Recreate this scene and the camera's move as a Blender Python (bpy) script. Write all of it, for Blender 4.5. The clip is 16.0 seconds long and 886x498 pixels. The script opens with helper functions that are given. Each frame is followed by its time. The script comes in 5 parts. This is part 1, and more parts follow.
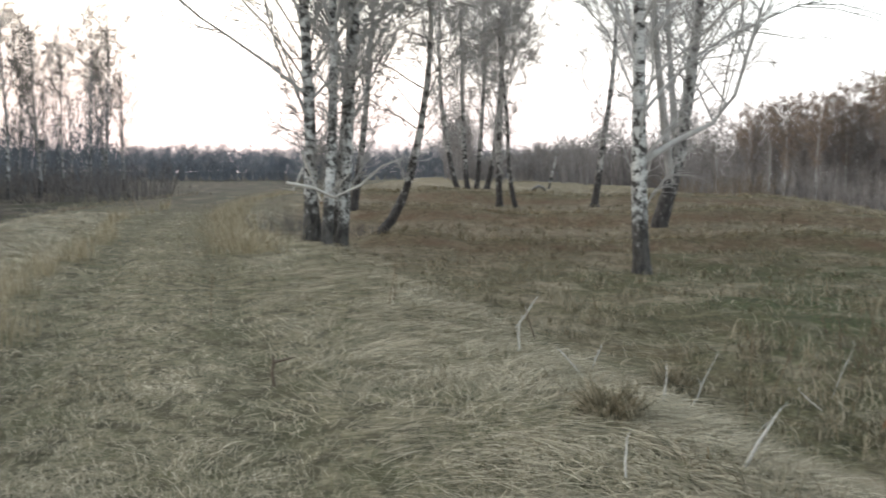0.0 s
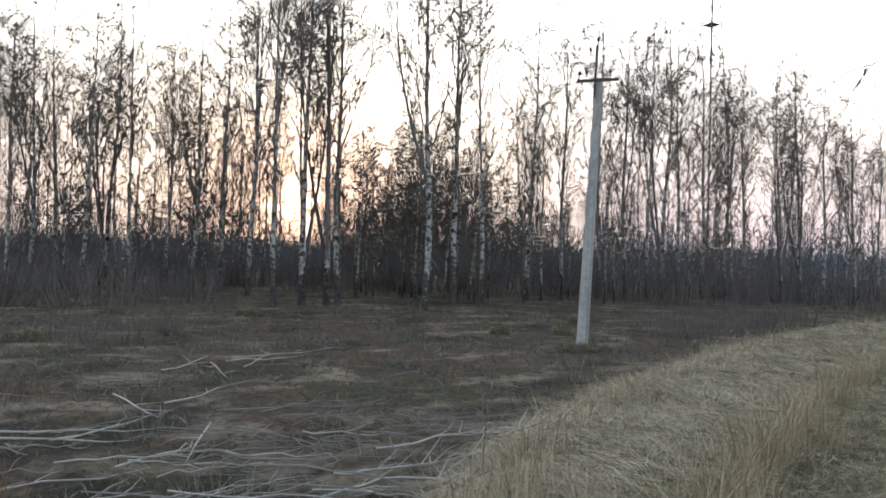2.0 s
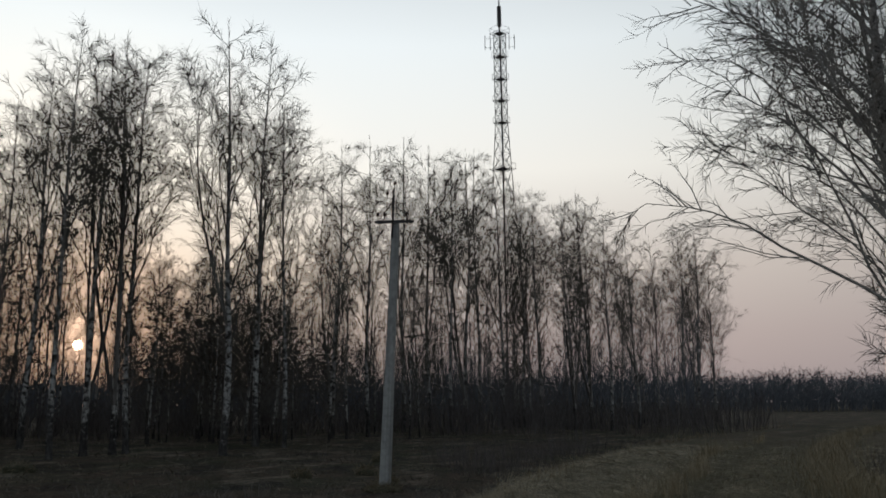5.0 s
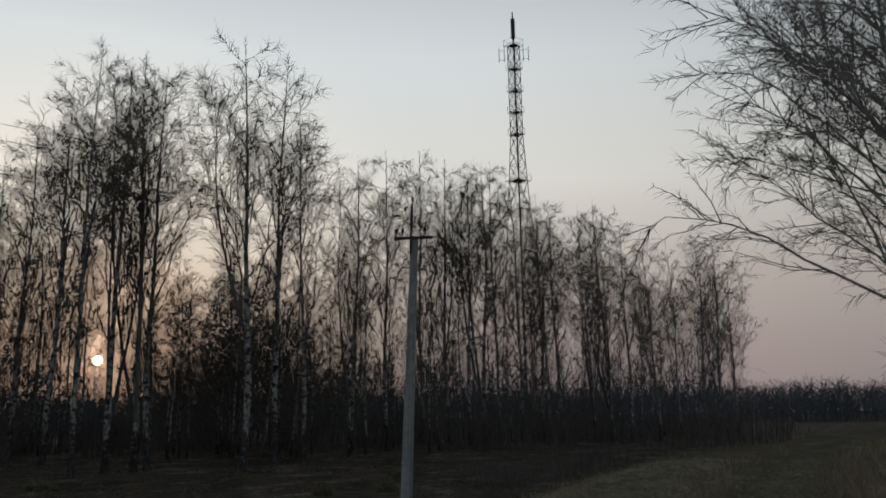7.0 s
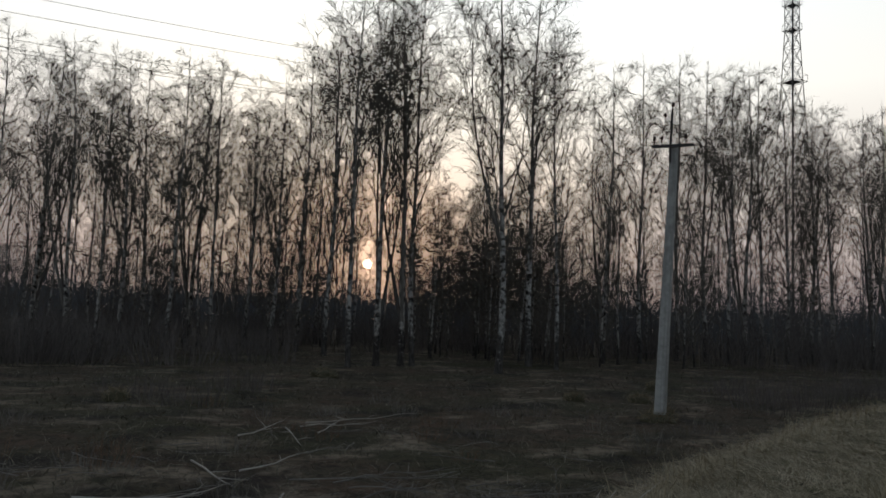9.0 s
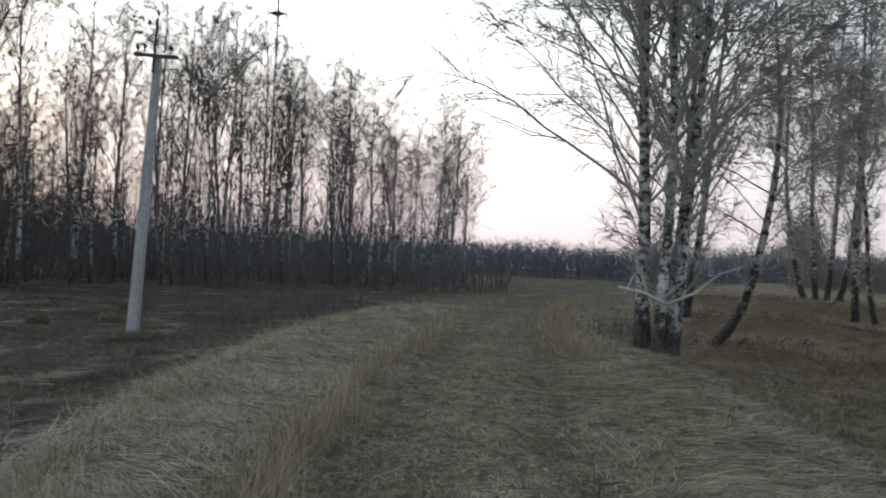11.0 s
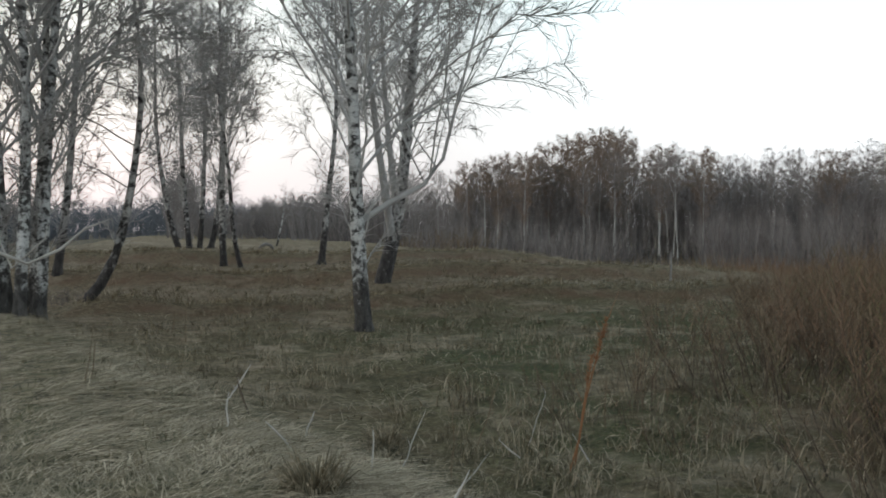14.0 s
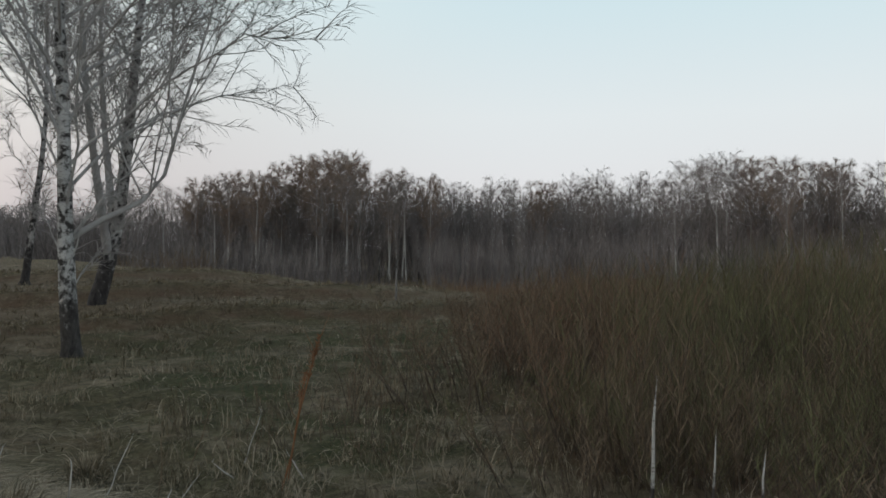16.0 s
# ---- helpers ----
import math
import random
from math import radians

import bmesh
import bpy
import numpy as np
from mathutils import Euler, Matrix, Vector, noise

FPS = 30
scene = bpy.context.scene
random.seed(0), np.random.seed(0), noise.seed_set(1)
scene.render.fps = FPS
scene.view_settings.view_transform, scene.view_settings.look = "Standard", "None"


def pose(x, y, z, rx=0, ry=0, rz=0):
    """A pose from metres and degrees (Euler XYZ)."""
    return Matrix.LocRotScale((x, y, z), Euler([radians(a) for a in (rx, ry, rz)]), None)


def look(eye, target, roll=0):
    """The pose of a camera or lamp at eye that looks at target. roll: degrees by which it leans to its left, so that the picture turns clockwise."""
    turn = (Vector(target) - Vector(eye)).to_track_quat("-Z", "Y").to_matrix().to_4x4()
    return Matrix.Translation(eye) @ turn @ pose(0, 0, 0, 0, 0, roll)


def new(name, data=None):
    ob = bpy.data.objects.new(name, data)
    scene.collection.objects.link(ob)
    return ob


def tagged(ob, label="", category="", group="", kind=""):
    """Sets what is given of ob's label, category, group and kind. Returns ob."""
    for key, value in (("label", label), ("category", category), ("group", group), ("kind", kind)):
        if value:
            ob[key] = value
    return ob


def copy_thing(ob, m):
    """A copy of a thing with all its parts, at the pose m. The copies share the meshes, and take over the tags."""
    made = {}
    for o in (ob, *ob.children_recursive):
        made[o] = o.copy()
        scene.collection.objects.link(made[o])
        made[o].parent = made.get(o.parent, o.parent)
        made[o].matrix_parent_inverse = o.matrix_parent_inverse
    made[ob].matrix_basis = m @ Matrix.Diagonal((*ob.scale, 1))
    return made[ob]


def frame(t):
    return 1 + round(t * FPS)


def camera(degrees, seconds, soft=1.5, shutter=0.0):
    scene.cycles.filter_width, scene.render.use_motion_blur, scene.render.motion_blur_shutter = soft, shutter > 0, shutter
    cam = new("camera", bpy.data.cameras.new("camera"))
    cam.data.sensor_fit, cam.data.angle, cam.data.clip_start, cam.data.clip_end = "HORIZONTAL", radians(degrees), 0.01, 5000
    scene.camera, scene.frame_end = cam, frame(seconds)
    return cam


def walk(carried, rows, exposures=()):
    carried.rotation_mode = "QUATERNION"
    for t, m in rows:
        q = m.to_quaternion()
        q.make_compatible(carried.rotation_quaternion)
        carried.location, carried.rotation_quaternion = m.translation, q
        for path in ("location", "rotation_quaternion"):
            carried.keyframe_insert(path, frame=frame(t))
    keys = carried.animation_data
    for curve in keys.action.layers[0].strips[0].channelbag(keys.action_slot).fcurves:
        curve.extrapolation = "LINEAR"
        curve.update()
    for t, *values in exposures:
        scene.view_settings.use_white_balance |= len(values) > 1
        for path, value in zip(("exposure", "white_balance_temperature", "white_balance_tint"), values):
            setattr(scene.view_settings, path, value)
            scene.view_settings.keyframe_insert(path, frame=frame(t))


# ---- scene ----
cam = camera(57.1, 16.0, soft=1.7, shutter=0.2)
PATH = [
    (0.0, (-0.000, -0.001, 1.597), (-0.000, 9.956, 0.669), 0.28),
    (0.5, (-0.096, 0.043, 1.606), (-2.167, 9.807, 0.998), -0.42),
    (1.0, (-0.191, 0.069, 1.658), (-4.546, 9.057, 1.157), -2.54),
    (1.5, (-0.101, 0.012, 1.555), (-6.670, 7.542, 1.174), -2.53),
    (2.0, (-0.173, 0.059, 1.570), (-8.159, 6.074, 1.797), 1.60),
    (2.5, (-0.146, 0.111, 1.580), (-8.227, 6.002, 1.616), 1.52),
    (3.0, (-0.131, 0.147, 1.599), (-7.790, 6.566, 1.945), 0.43),
    (3.5, (-0.038, 0.107, 1.629), (-6.744, 7.473, 2.517), -0.96),
    (4.0, (-0.029, 0.147, 1.668), (-6.919, 7.313, 2.748), -0.32),
    (4.5, (0.035, 0.109, 1.669), (-6.366, 7.654, 3.120), -1.60),
    (4.7, (0.058, 0.094, 1.663), (-6.240, 7.688, 3.295), -0.86),
    (5.7, (0.034, 0.045, 1.715), (-6.144, 7.619, 3.828), -0.60),
    (6.8, (0.010, -0.004, 1.767), (-6.267, 7.465, 3.958), -0.23),
    (7.0, (0.012, 0.031, 1.779), (-6.374, 7.456, 3.801), -0.98),
    (7.5, (-0.013, 0.047, 1.748), (-6.708, 7.299, 3.356), -1.42),
    (8.0, (-0.057, 0.047, 1.735), (-7.280, 6.853, 2.963), -0.74),
    (8.2, (-0.071, 0.059, 1.730), (-7.847, 6.241, 2.880), -0.15),
    (9.2, (-0.103, 0.047, 1.771), (-8.595, 5.250, 2.677), 2.20),
    (10.3, (-0.136, 0.034, 1.812), (-6.737, 7.530, 2.295), 4.96),
    (10.7, (-0.090, 0.124, 1.753), (-4.946, 8.856, 2.174), 3.50),
    (11.0, (-0.099, 0.144, 1.707), (-3.984, 9.356, 1.890), 2.54),
    (11.5, (-0.064, 0.124, 1.728), (-3.008, 9.681, 1.762), 2.69),
    (12.0, (-0.009, 0.133, 1.724), (-1.693, 9.990, 1.772), 2.43),
    (12.5, (0.032, 0.121, 1.725), (-0.221, 10.118, 1.717), 1.44),
    (13.0, (0.108, 0.087, 1.705), (1.050, 10.042, 1.546), 1.32),
    (13.5, (0.196, 0.081, 1.691), (2.271, 9.861, 1.473), 0.27),
    (14.0, (0.234, 0.036, 1.692), (3.436, 9.506, 1.437), -0.48),
    (14.5, (0.260, -0.021, 1.683), (4.087, 9.216, 1.531), -0.02),
    (15.0, (0.279, -0.150, 1.693), (5.267, 8.516, 1.557), 0.45),
    (15.5, (0.265, -0.222, 1.690), (6.131, 7.877, 1.626), 0.50),
    (16.0, (0.265, -0.257, 1.696), (6.315, 7.704, 1.694), 0.39),
]
EXPOSURES = [(0.0, 0.0, 6550, 8), (1.0, -0.25, 6450, 9), (2.5, -0.48, 6150, 10), (3.0, -0.75, 6250, 10), (3.5, -1.75, 6350, 10), (4.5, -2.45, 6400, 9), (7.0, -2.95, 6400, 9), (8.2, -2.55, 6400, 9), (10.3, -1.8, 6300, 10), (11.0, -1.1, 6050, 9), (11.5, -0.78, 6050, 9), (12.5, -0.85, 6250, 8), (14.0, -0.82, 6350, 6), (15.0, -1.05, 6400, 7), (16.0, -1.4, 6400, 8)]
walk(cam, [(t, look(eye, target, roll)) for t, eye, target, roll in PATH], EXPOSURES)

# ---- light: a low evening sun behind the birch wood, and the clear sky ----
SUN_AZ, SUN_EL = 63.7, 3.97
HAZE_STRENGTH, SKY_STRENGTH = 1.15, 0.03
world = bpy.data.worlds.new("evening_sky")
scene.world = world
world.use_nodes = True
wn = world.node_tree.nodes
sky = wn.new("ShaderNodeTexSky")
sky.sky_type = "NISHITA"
sky.sun_disc = False
sky.sun_elevation = radians(SUN_EL)
sky.sun_rotation = radians(-SUN_AZ)
sky.dust_density = 2.0
sky.air_density = 1.0
sky.ozone_density = 1.5
# thin evening haze over the clear sky: pale towards the horizon, deeper overhead
wt = world.node_tree
where = wn.new("ShaderNodeTexCoord")
xyz = wn.new("ShaderNodeSeparateXYZ")
wt.links.new(where.outputs["Generated"], xyz.inputs[0])
SUN_SIDE = [(0.0, (0.46, 0.37, 0.37)), (0.08, (0.60, 0.49, 0.46)), (0.16, (0.76, 0.66, 0.59)), (0.28, (1.06, 1.02, 0.94)), (0.42, (1.0, 1.05, 1.06)), (0.7, (0.38, 0.44, 0.52)), (1.0, (0.26, 0.315, 0.39))]
FAR_SIDE = [(0.0, (0.90, 0.87, 0.89)), (0.08, (0.95, 0.94, 0.96)), (0.16, (0.94, 0.98, 1.0)), (0.28, (0.80, 0.95, 1.0)), (0.42, (0.68, 0.86, 1.0)), (0.7, (0.36, 0.44, 0.54)), (1.0, (0.26, 0.315, 0.39))]


def sky_ramp(stops):
    r = wn.new("ShaderNodeValToRGB")
    while len(r.color_ramp.elements) < len(stops):
        r.color_ramp.elements.new(0.5)
    for e, (p, c) in zip(r.color_ramp.elements, stops):
        e.position, e.color = p, (*c, 1)
    wt.links.new(xyz.outputs[2], r.inputs[0])
    return r.outputs[0]


hazy = wn.new("ShaderNodeBackground")
# the haze scatters more light towards the sun's side of the sky
toward = wn.new("ShaderNodeVectorMath")
toward.operation = "DOT_PRODUCT"
wt.links.new(where.outputs["Generated"], toward.inputs[0])
toward.inputs[1].default_value = (-math.sin(radians(SUN_AZ)), math.cos(radians(SUN_AZ)), 0.0)
glow = wn.new("ShaderNodeMapRange")
glow.interpolation_type = "SMOOTHSTEP"
for i, v in enumerate((0.1, 1.0, 1.85 * HAZE_STRENGTH, 4.6 * HAZE_STRENGTH), 1):
    glow.inputs[i].default_value = v
wt.links.new(toward.outputs["Value"], glow.inputs[0])
wt.links.new(glow.outputs[0], hazy.inputs[1])
side = wn.new("ShaderNodeMapRange")
side.interpolation_type = "SMOOTHSTEP"
for i, v in enumerate((-0.35, 0.8, 0.0, 1.0), 1):
    side.inputs[i].default_value = v
wt.links.new(toward.outputs["Value"], side.inputs[0])
tone = wn.new("ShaderNodeMix")
tone.data_type = "RGBA"
wt.links.new(side.outputs[0], tone.inputs[0])
wt.links.new(sky_ramp(FAR_SIDE), tone.inputs[6])
wt.links.new(sky_ramp(SUN_SIDE), tone.inputs[7])
wt.links.new(tone.outputs[2], hazy.inputs[0])
clear = wn["Background"]
clear.inputs[1].default_value = SKY_STRENGTH
wt.links.new(sky.outputs[0], clear.inputs[0])
both = wn.new("ShaderNodeAddShader")
wt.links.new(hazy.outputs[0], both.inputs[0])
wt.links.new(clear.outputs[0], both.inputs[1])
SUN_DIR = Vector((-math.sin(radians(SUN_AZ)) * math.cos(radians(SUN_EL)), math.cos(radians(SUN_AZ)) * math.cos(radians(SUN_EL)), math.sin(radians(SUN_EL))))
# the warm aureole round the sun
near_sun = wn.new("ShaderNodeVectorMath")
near_sun.operation = "DOT_PRODUCT"
wt.links.new(where.outputs["Generated"], near_sun.inputs[0])
near_sun.inputs[1].default_value = SUN_DIR
whole = both
for edge_at, power, tint in ((0.986, 2.0, (1.0, 0.42, 0.16, 1)), (0.90, 1.0, (1.0, 0.70, 0.32, 1))):
    ring = wn.new("ShaderNodeMapRange")
    ring.interpolation_type = "SMOOTHERSTEP"
    for i, v in enumerate((edge_at, 1.0, 0.0, power), 1):
        ring.inputs[i].default_value = v
    wt.links.new(near_sun.outputs["Value"], ring.inputs[0])
    aureole = wn.new("ShaderNodeBackground")
    aureole.inputs[0].default_value = tint
    wt.links.new(ring.outputs[0], aureole.inputs[1])
    more = wn.new("ShaderNodeAddShader")
    wt.links.new(whole.outputs[0], more.inputs[0])
    wt.links.new(aureole.outputs[0], more.inputs[1])
    whole = more
wt.links.new(whole.outputs[0], wn["World Output"].inputs[0])
lamp = bpy.data.lights.new("sun_lamp", "SUN")
lamp.energy, lamp.angle, lamp.color = 0.25, radians(1.5), (1.0, 0.62, 0.36)
sun_lamp = new("sun_lamp", lamp)
sun_lamp.matrix_world = look(SUN_DIR * 50, (0, 0, 0))


# ---- materials ----
class Nodes:
    """A short way to write node materials."""

    def __init__(self, name, rough=0.9, spec=0.2):
        self.mat = bpy.data.materials.new(name)
        self.mat.use_nodes = True
        self.t = self.mat.node_tree
        self.bsdf = self.t.nodes["Principled BSDF"]
        self.bsdf.inputs["Roughness"].default_value = rough
        self.bsdf.inputs["Specular IOR Level"].default_value = spec

    def node(self, kind, **put):
        n = self.t.nodes.new(kind)
        for key, value in put.items():
            n.inputs[key].default_value = value
        return n

    def link(self, a, b):
        self.t.links.new(a, b)

    def coords(self, space="Object", scale=(1, 1, 1)):
        m = self.node("ShaderNodeMapping", Scale=scale)
        if space == "Position":
            self.link(self.node("ShaderNodeNewGeometry").outputs["Position"], m.inputs[0])
        else:
            self.link(self.node("ShaderNodeTexCoord").outputs[space], m.inputs[0])
        return m.outputs[0]

    def noise(self, vec, scale, detail=4.0, rough=0.6):
        n = self.node("ShaderNodeTexNoise", Scale=scale, Detail=detail, Roughness=rough)
        self.link(vec, n.inputs["Vector"])
        return n.outputs["Fac"]

    def ramp(self, fac, stops, smooth=False):
        n = self.node("ShaderNodeValToRGB")
        n.color_ramp.interpolation = "EASE" if smooth else "LINEAR"
        els = n.color_ramp.elements
        while len(els) < len(stops):
            els.new(0.5)
        for e, (p, c) in zip(els, stops):
            e.position = p
            e.color = (c, c, c, 1) if isinstance(c, (int, float)) else (*c, 1)
        self.link(fac, n.inputs[0])
        return n.outputs[0]

    def mix(self, fac, a, b, blend="MIX"):
        n = self.t.nodes.new("ShaderNodeMix")
        n.data_type, n.blend_type = "RGBA", blend
        for sock, val in ((n.inputs[0], fac), (n.inputs[6], a), (n.inputs[7], b)):
            if isinstance(val, bpy.types.NodeSocket):
                self.link(val, sock)
            elif isinstance(val, (int, float)):
                sock.default_value = val
            else:
                sock.default_value = (*val, 1)
        return n.outputs[2]

    def math(self, op, a, b=0.0):
        n = self.t.nodes.new("ShaderNodeMath")
        n.operation = op
        for sock, val in ((n.inputs[0], a), (n.inputs[1], b)):
            if isinstance(val, bpy.types.NodeSocket):
                self.link(val, sock)
            else:
                sock.default_value = val
        return n.outputs[0]

    def random(self):
        return self.node("ShaderNodeObjectInfo").outputs["Random"]

    def island(self):
        return self.node("ShaderNodeNewGeometry").outputs["Random Per Island"]

    def out(self, colour, bump=None, strength=0.4, distance=0.02):
        self.link(colour, self.bsdf.inputs["Base Color"])
        if bump is not None:
            b = self.node("ShaderNodeBump", Strength=strength, Distance=distance)
            self.link(bump, b.inputs["Height"])
            self.link(b.outputs[0], self.bsdf.inputs["Normal"])
        return self.mat


def birch_bark(name, white, dark, black_to, patch=0.5, big=4.2):
    """White papery bark with dark scars, turning to black fissured bark at the foot (to the height black_to, in metres)."""
    n = Nodes(name, 0.75, 0.25)
    p = n.coords("Object")
    flat = n.coords("Object", (1.0, 1.0, 1.15))
    lines = n.coords("Object", (1.0, 1.0, 6.0))
    tall = n.coords("Object", (1.0, 1.0, 0.35))
    scars = n.ramp(n.noise(flat, big, 5, 0.65), [(patch - 0.02, 0.0), (patch + 0.08, 1.0)])
    fine = n.ramp(n.noise(lines, 14, 3), [(0.56, 0.0), (0.68, 0.8)])
    fissure = n.noise(tall, 9, 5, 0.7)
    paper = n.mix(n.noise(p, 1.3, 3), white, tuple(c * 0.72 for c in white))
    col = n.mix(fine, paper, tuple(c * 1.6 for c in dark))
    col = n.mix(scars, col, dark)
    z = n.node("ShaderNodeSeparateXYZ")
    n.link(p, z.inputs[0])
    height = n.math("DIVIDE", z.outputs[2], black_to)
    rag = n.math("ADD", height, n.math("MULTIPLY", n.math("SUBTRACT", n.noise(n.coords("Object", (1.0, 1.0, 0.6)), 5.0, 5, 0.7), 0.5), 3.4))
    foot = n.ramp(rag, [(0.45, 1.0), (0.95, 0.0)])
    rough_bark = n.mix(n.ramp(fissure, [(0.35, 0.0), (0.65, 1.0)]), tuple(c * 0.35 for c in dark), tuple(min(1, c * 2.0) for c in dark))
    col = n.mix(foot, col, rough_bark)
    relief = n.math("ADD", n.math("MULTIPLY", fissure, n.math("ADD", n.math("MULTIPLY", foot, 2.0), 0.2)), n.math("MULTIPLY", scars, -0.4))
    return n.out(col, relief, 0.7, 0.03)


def twig_mat(name, a, b, rough=0.85):
    n = Nodes(name, rough, 0.2)
    c = n.mix(n.island(), a, b)
    c = n.mix(n.ramp(n.noise(n.coords("Object"), 2.0, 3), [(0.35, 0.0), (0.65, 0.45)]), c, tuple(v * 0.5 for v in a))
    return n.out(c)


def blade_mat(name, a, b, c, rough=0.7):
    """Dry grass: every blade takes its own tone."""
    n = Nodes(name, rough, 0.25)
    col = n.ramp(n.island(), [(0.0, a), (0.5, b), (1.0, c)])
    p = n.coords("Position")
    col = n.mix(n.ramp(n.noise(p, 0.8, 4), [(0.35, 0.0), (0.7, 0.6)]), col, tuple(v * 0.62 for v in b))
    col = n.mix(n.ramp(n.noise(p, 2.3, 4), [(0.5, 0.0), (0.66, 0.55)]), col, (b[0] * 0.5, b[1] * 0.53, b[2] * 0.5))
    return n.out(col)


BARK = birch_bark("birch_bark", (0.60, 0.58, 0.55), (0.05, 0.045, 0.041), 1.3, 0.47, 5.5)
BARK_FOOT = birch_bark("birch_bark_black_foot", (0.60, 0.58, 0.55), (0.045, 0.04, 0.036), 1.9, 0.49, 5.5)
BARK_BLACK = birch_bark("birch_bark_blackened", (0.50, 0.47, 0.44), (0.035, 0.03, 0.028), 2.6, 0.48)
BARK_FAR = birch_bark("birch_bark_greyed", (0.48, 0.46, 0.44), (0.05, 0.045, 0.042), 2.8, 0.49)
LIMB = twig_mat("birch_limb_bark", (0.28, 0.262, 0.25), (0.50, 0.48, 0.455))
LIMB_WHITE = twig_mat("white_limb_bark", (0.36, 0.34, 0.325), (0.58, 0.56, 0.53))
LIMB_DARK = twig_mat("birch_limb_bark_brown", (0.12, 0.108, 0.10), (0.26, 0.24, 0.22))
TWIG = twig_mat("birch_twig_bark", (0.29, 0.265, 0.25), (0.48, 0.45, 0.43))
TWIG_DARK = twig_mat("birch_twig_bark_brown", (0.11, 0.094, 0.08), (0.22, 0.19, 0.16))
WILLOW = twig_mat("willow_shoot_bark", (0.12, 0.085, 0.055), (0.24, 0.175, 0.11))
WILLOW_STEM = twig_mat("willow_stem_bark", (0.065, 0.05, 0.038), (0.14, 0.105, 0.075))
WILLOW_RED = twig_mat("willow_shoot_bark_rust", (0.145, 0.088, 0.055), (0.25, 0.155, 0.098))
WILLOW_OLIVE = twig_mat("willow_shoot_bark_olive", (0.085, 0.084, 0.04), (0.18, 0.168, 0.082))
BRUSH = twig_mat("undergrowth_bark", (0.10, 0.086, 0.08), (0.19, 0.165, 0.155))
# the bluish cast of this bark colour stands for haze over the distance
FARWOOD_HAZED = twig_mat("distant_bark", (0.12, 0.125, 0.14), (0.20, 0.205, 0.22))
RUSTBROWN = twig_mat("brown_crown_twigs", (0.20, 0.15, 0.118), (0.34, 0.262, 0.212))
FARBROWN = twig_mat("distant_twigs_brown", (0.18, 0.157, 0.145), (0.31, 0.275, 0.255))
DEADWOOD = twig_mat("bleached_dead_wood", (0.36, 0.33, 0.29), (0.55, 0.51, 0.46))
DEADWOOD_GREY = twig_mat("grey_dead_wood", (0.18, 0.165, 0.15), (0.32, 0.295, 0.27))
STRAW = blade_mat("flattened_straw", (0.085, 0.07, 0.043), (0.36, 0.295, 0.195), (0.64, 0.54, 0.385))
TRACKGRASS = blade_mat("short_track_grass", (0.055, 0.055, 0.03), (0.20, 0.175, 0.105), (0.46, 0.39, 0.27))
TALLGRASS = blade_mat("tall_dry_grass", (0.20, 0.155, 0.09), (0.34, 0.272, 0.172), (0.50, 0.42, 0.29))
LITTER = blade_mat("dead_field_grass", (0.045, 0.044, 0.027), (0.12, 0.106, 0.072), (0.33, 0.29, 0.22))
TURF = blade_mat("short_brown_turf", (0.055, 0.049, 0.027), (0.20, 0.158, 0.098), (0.46, 0.38, 0.27))


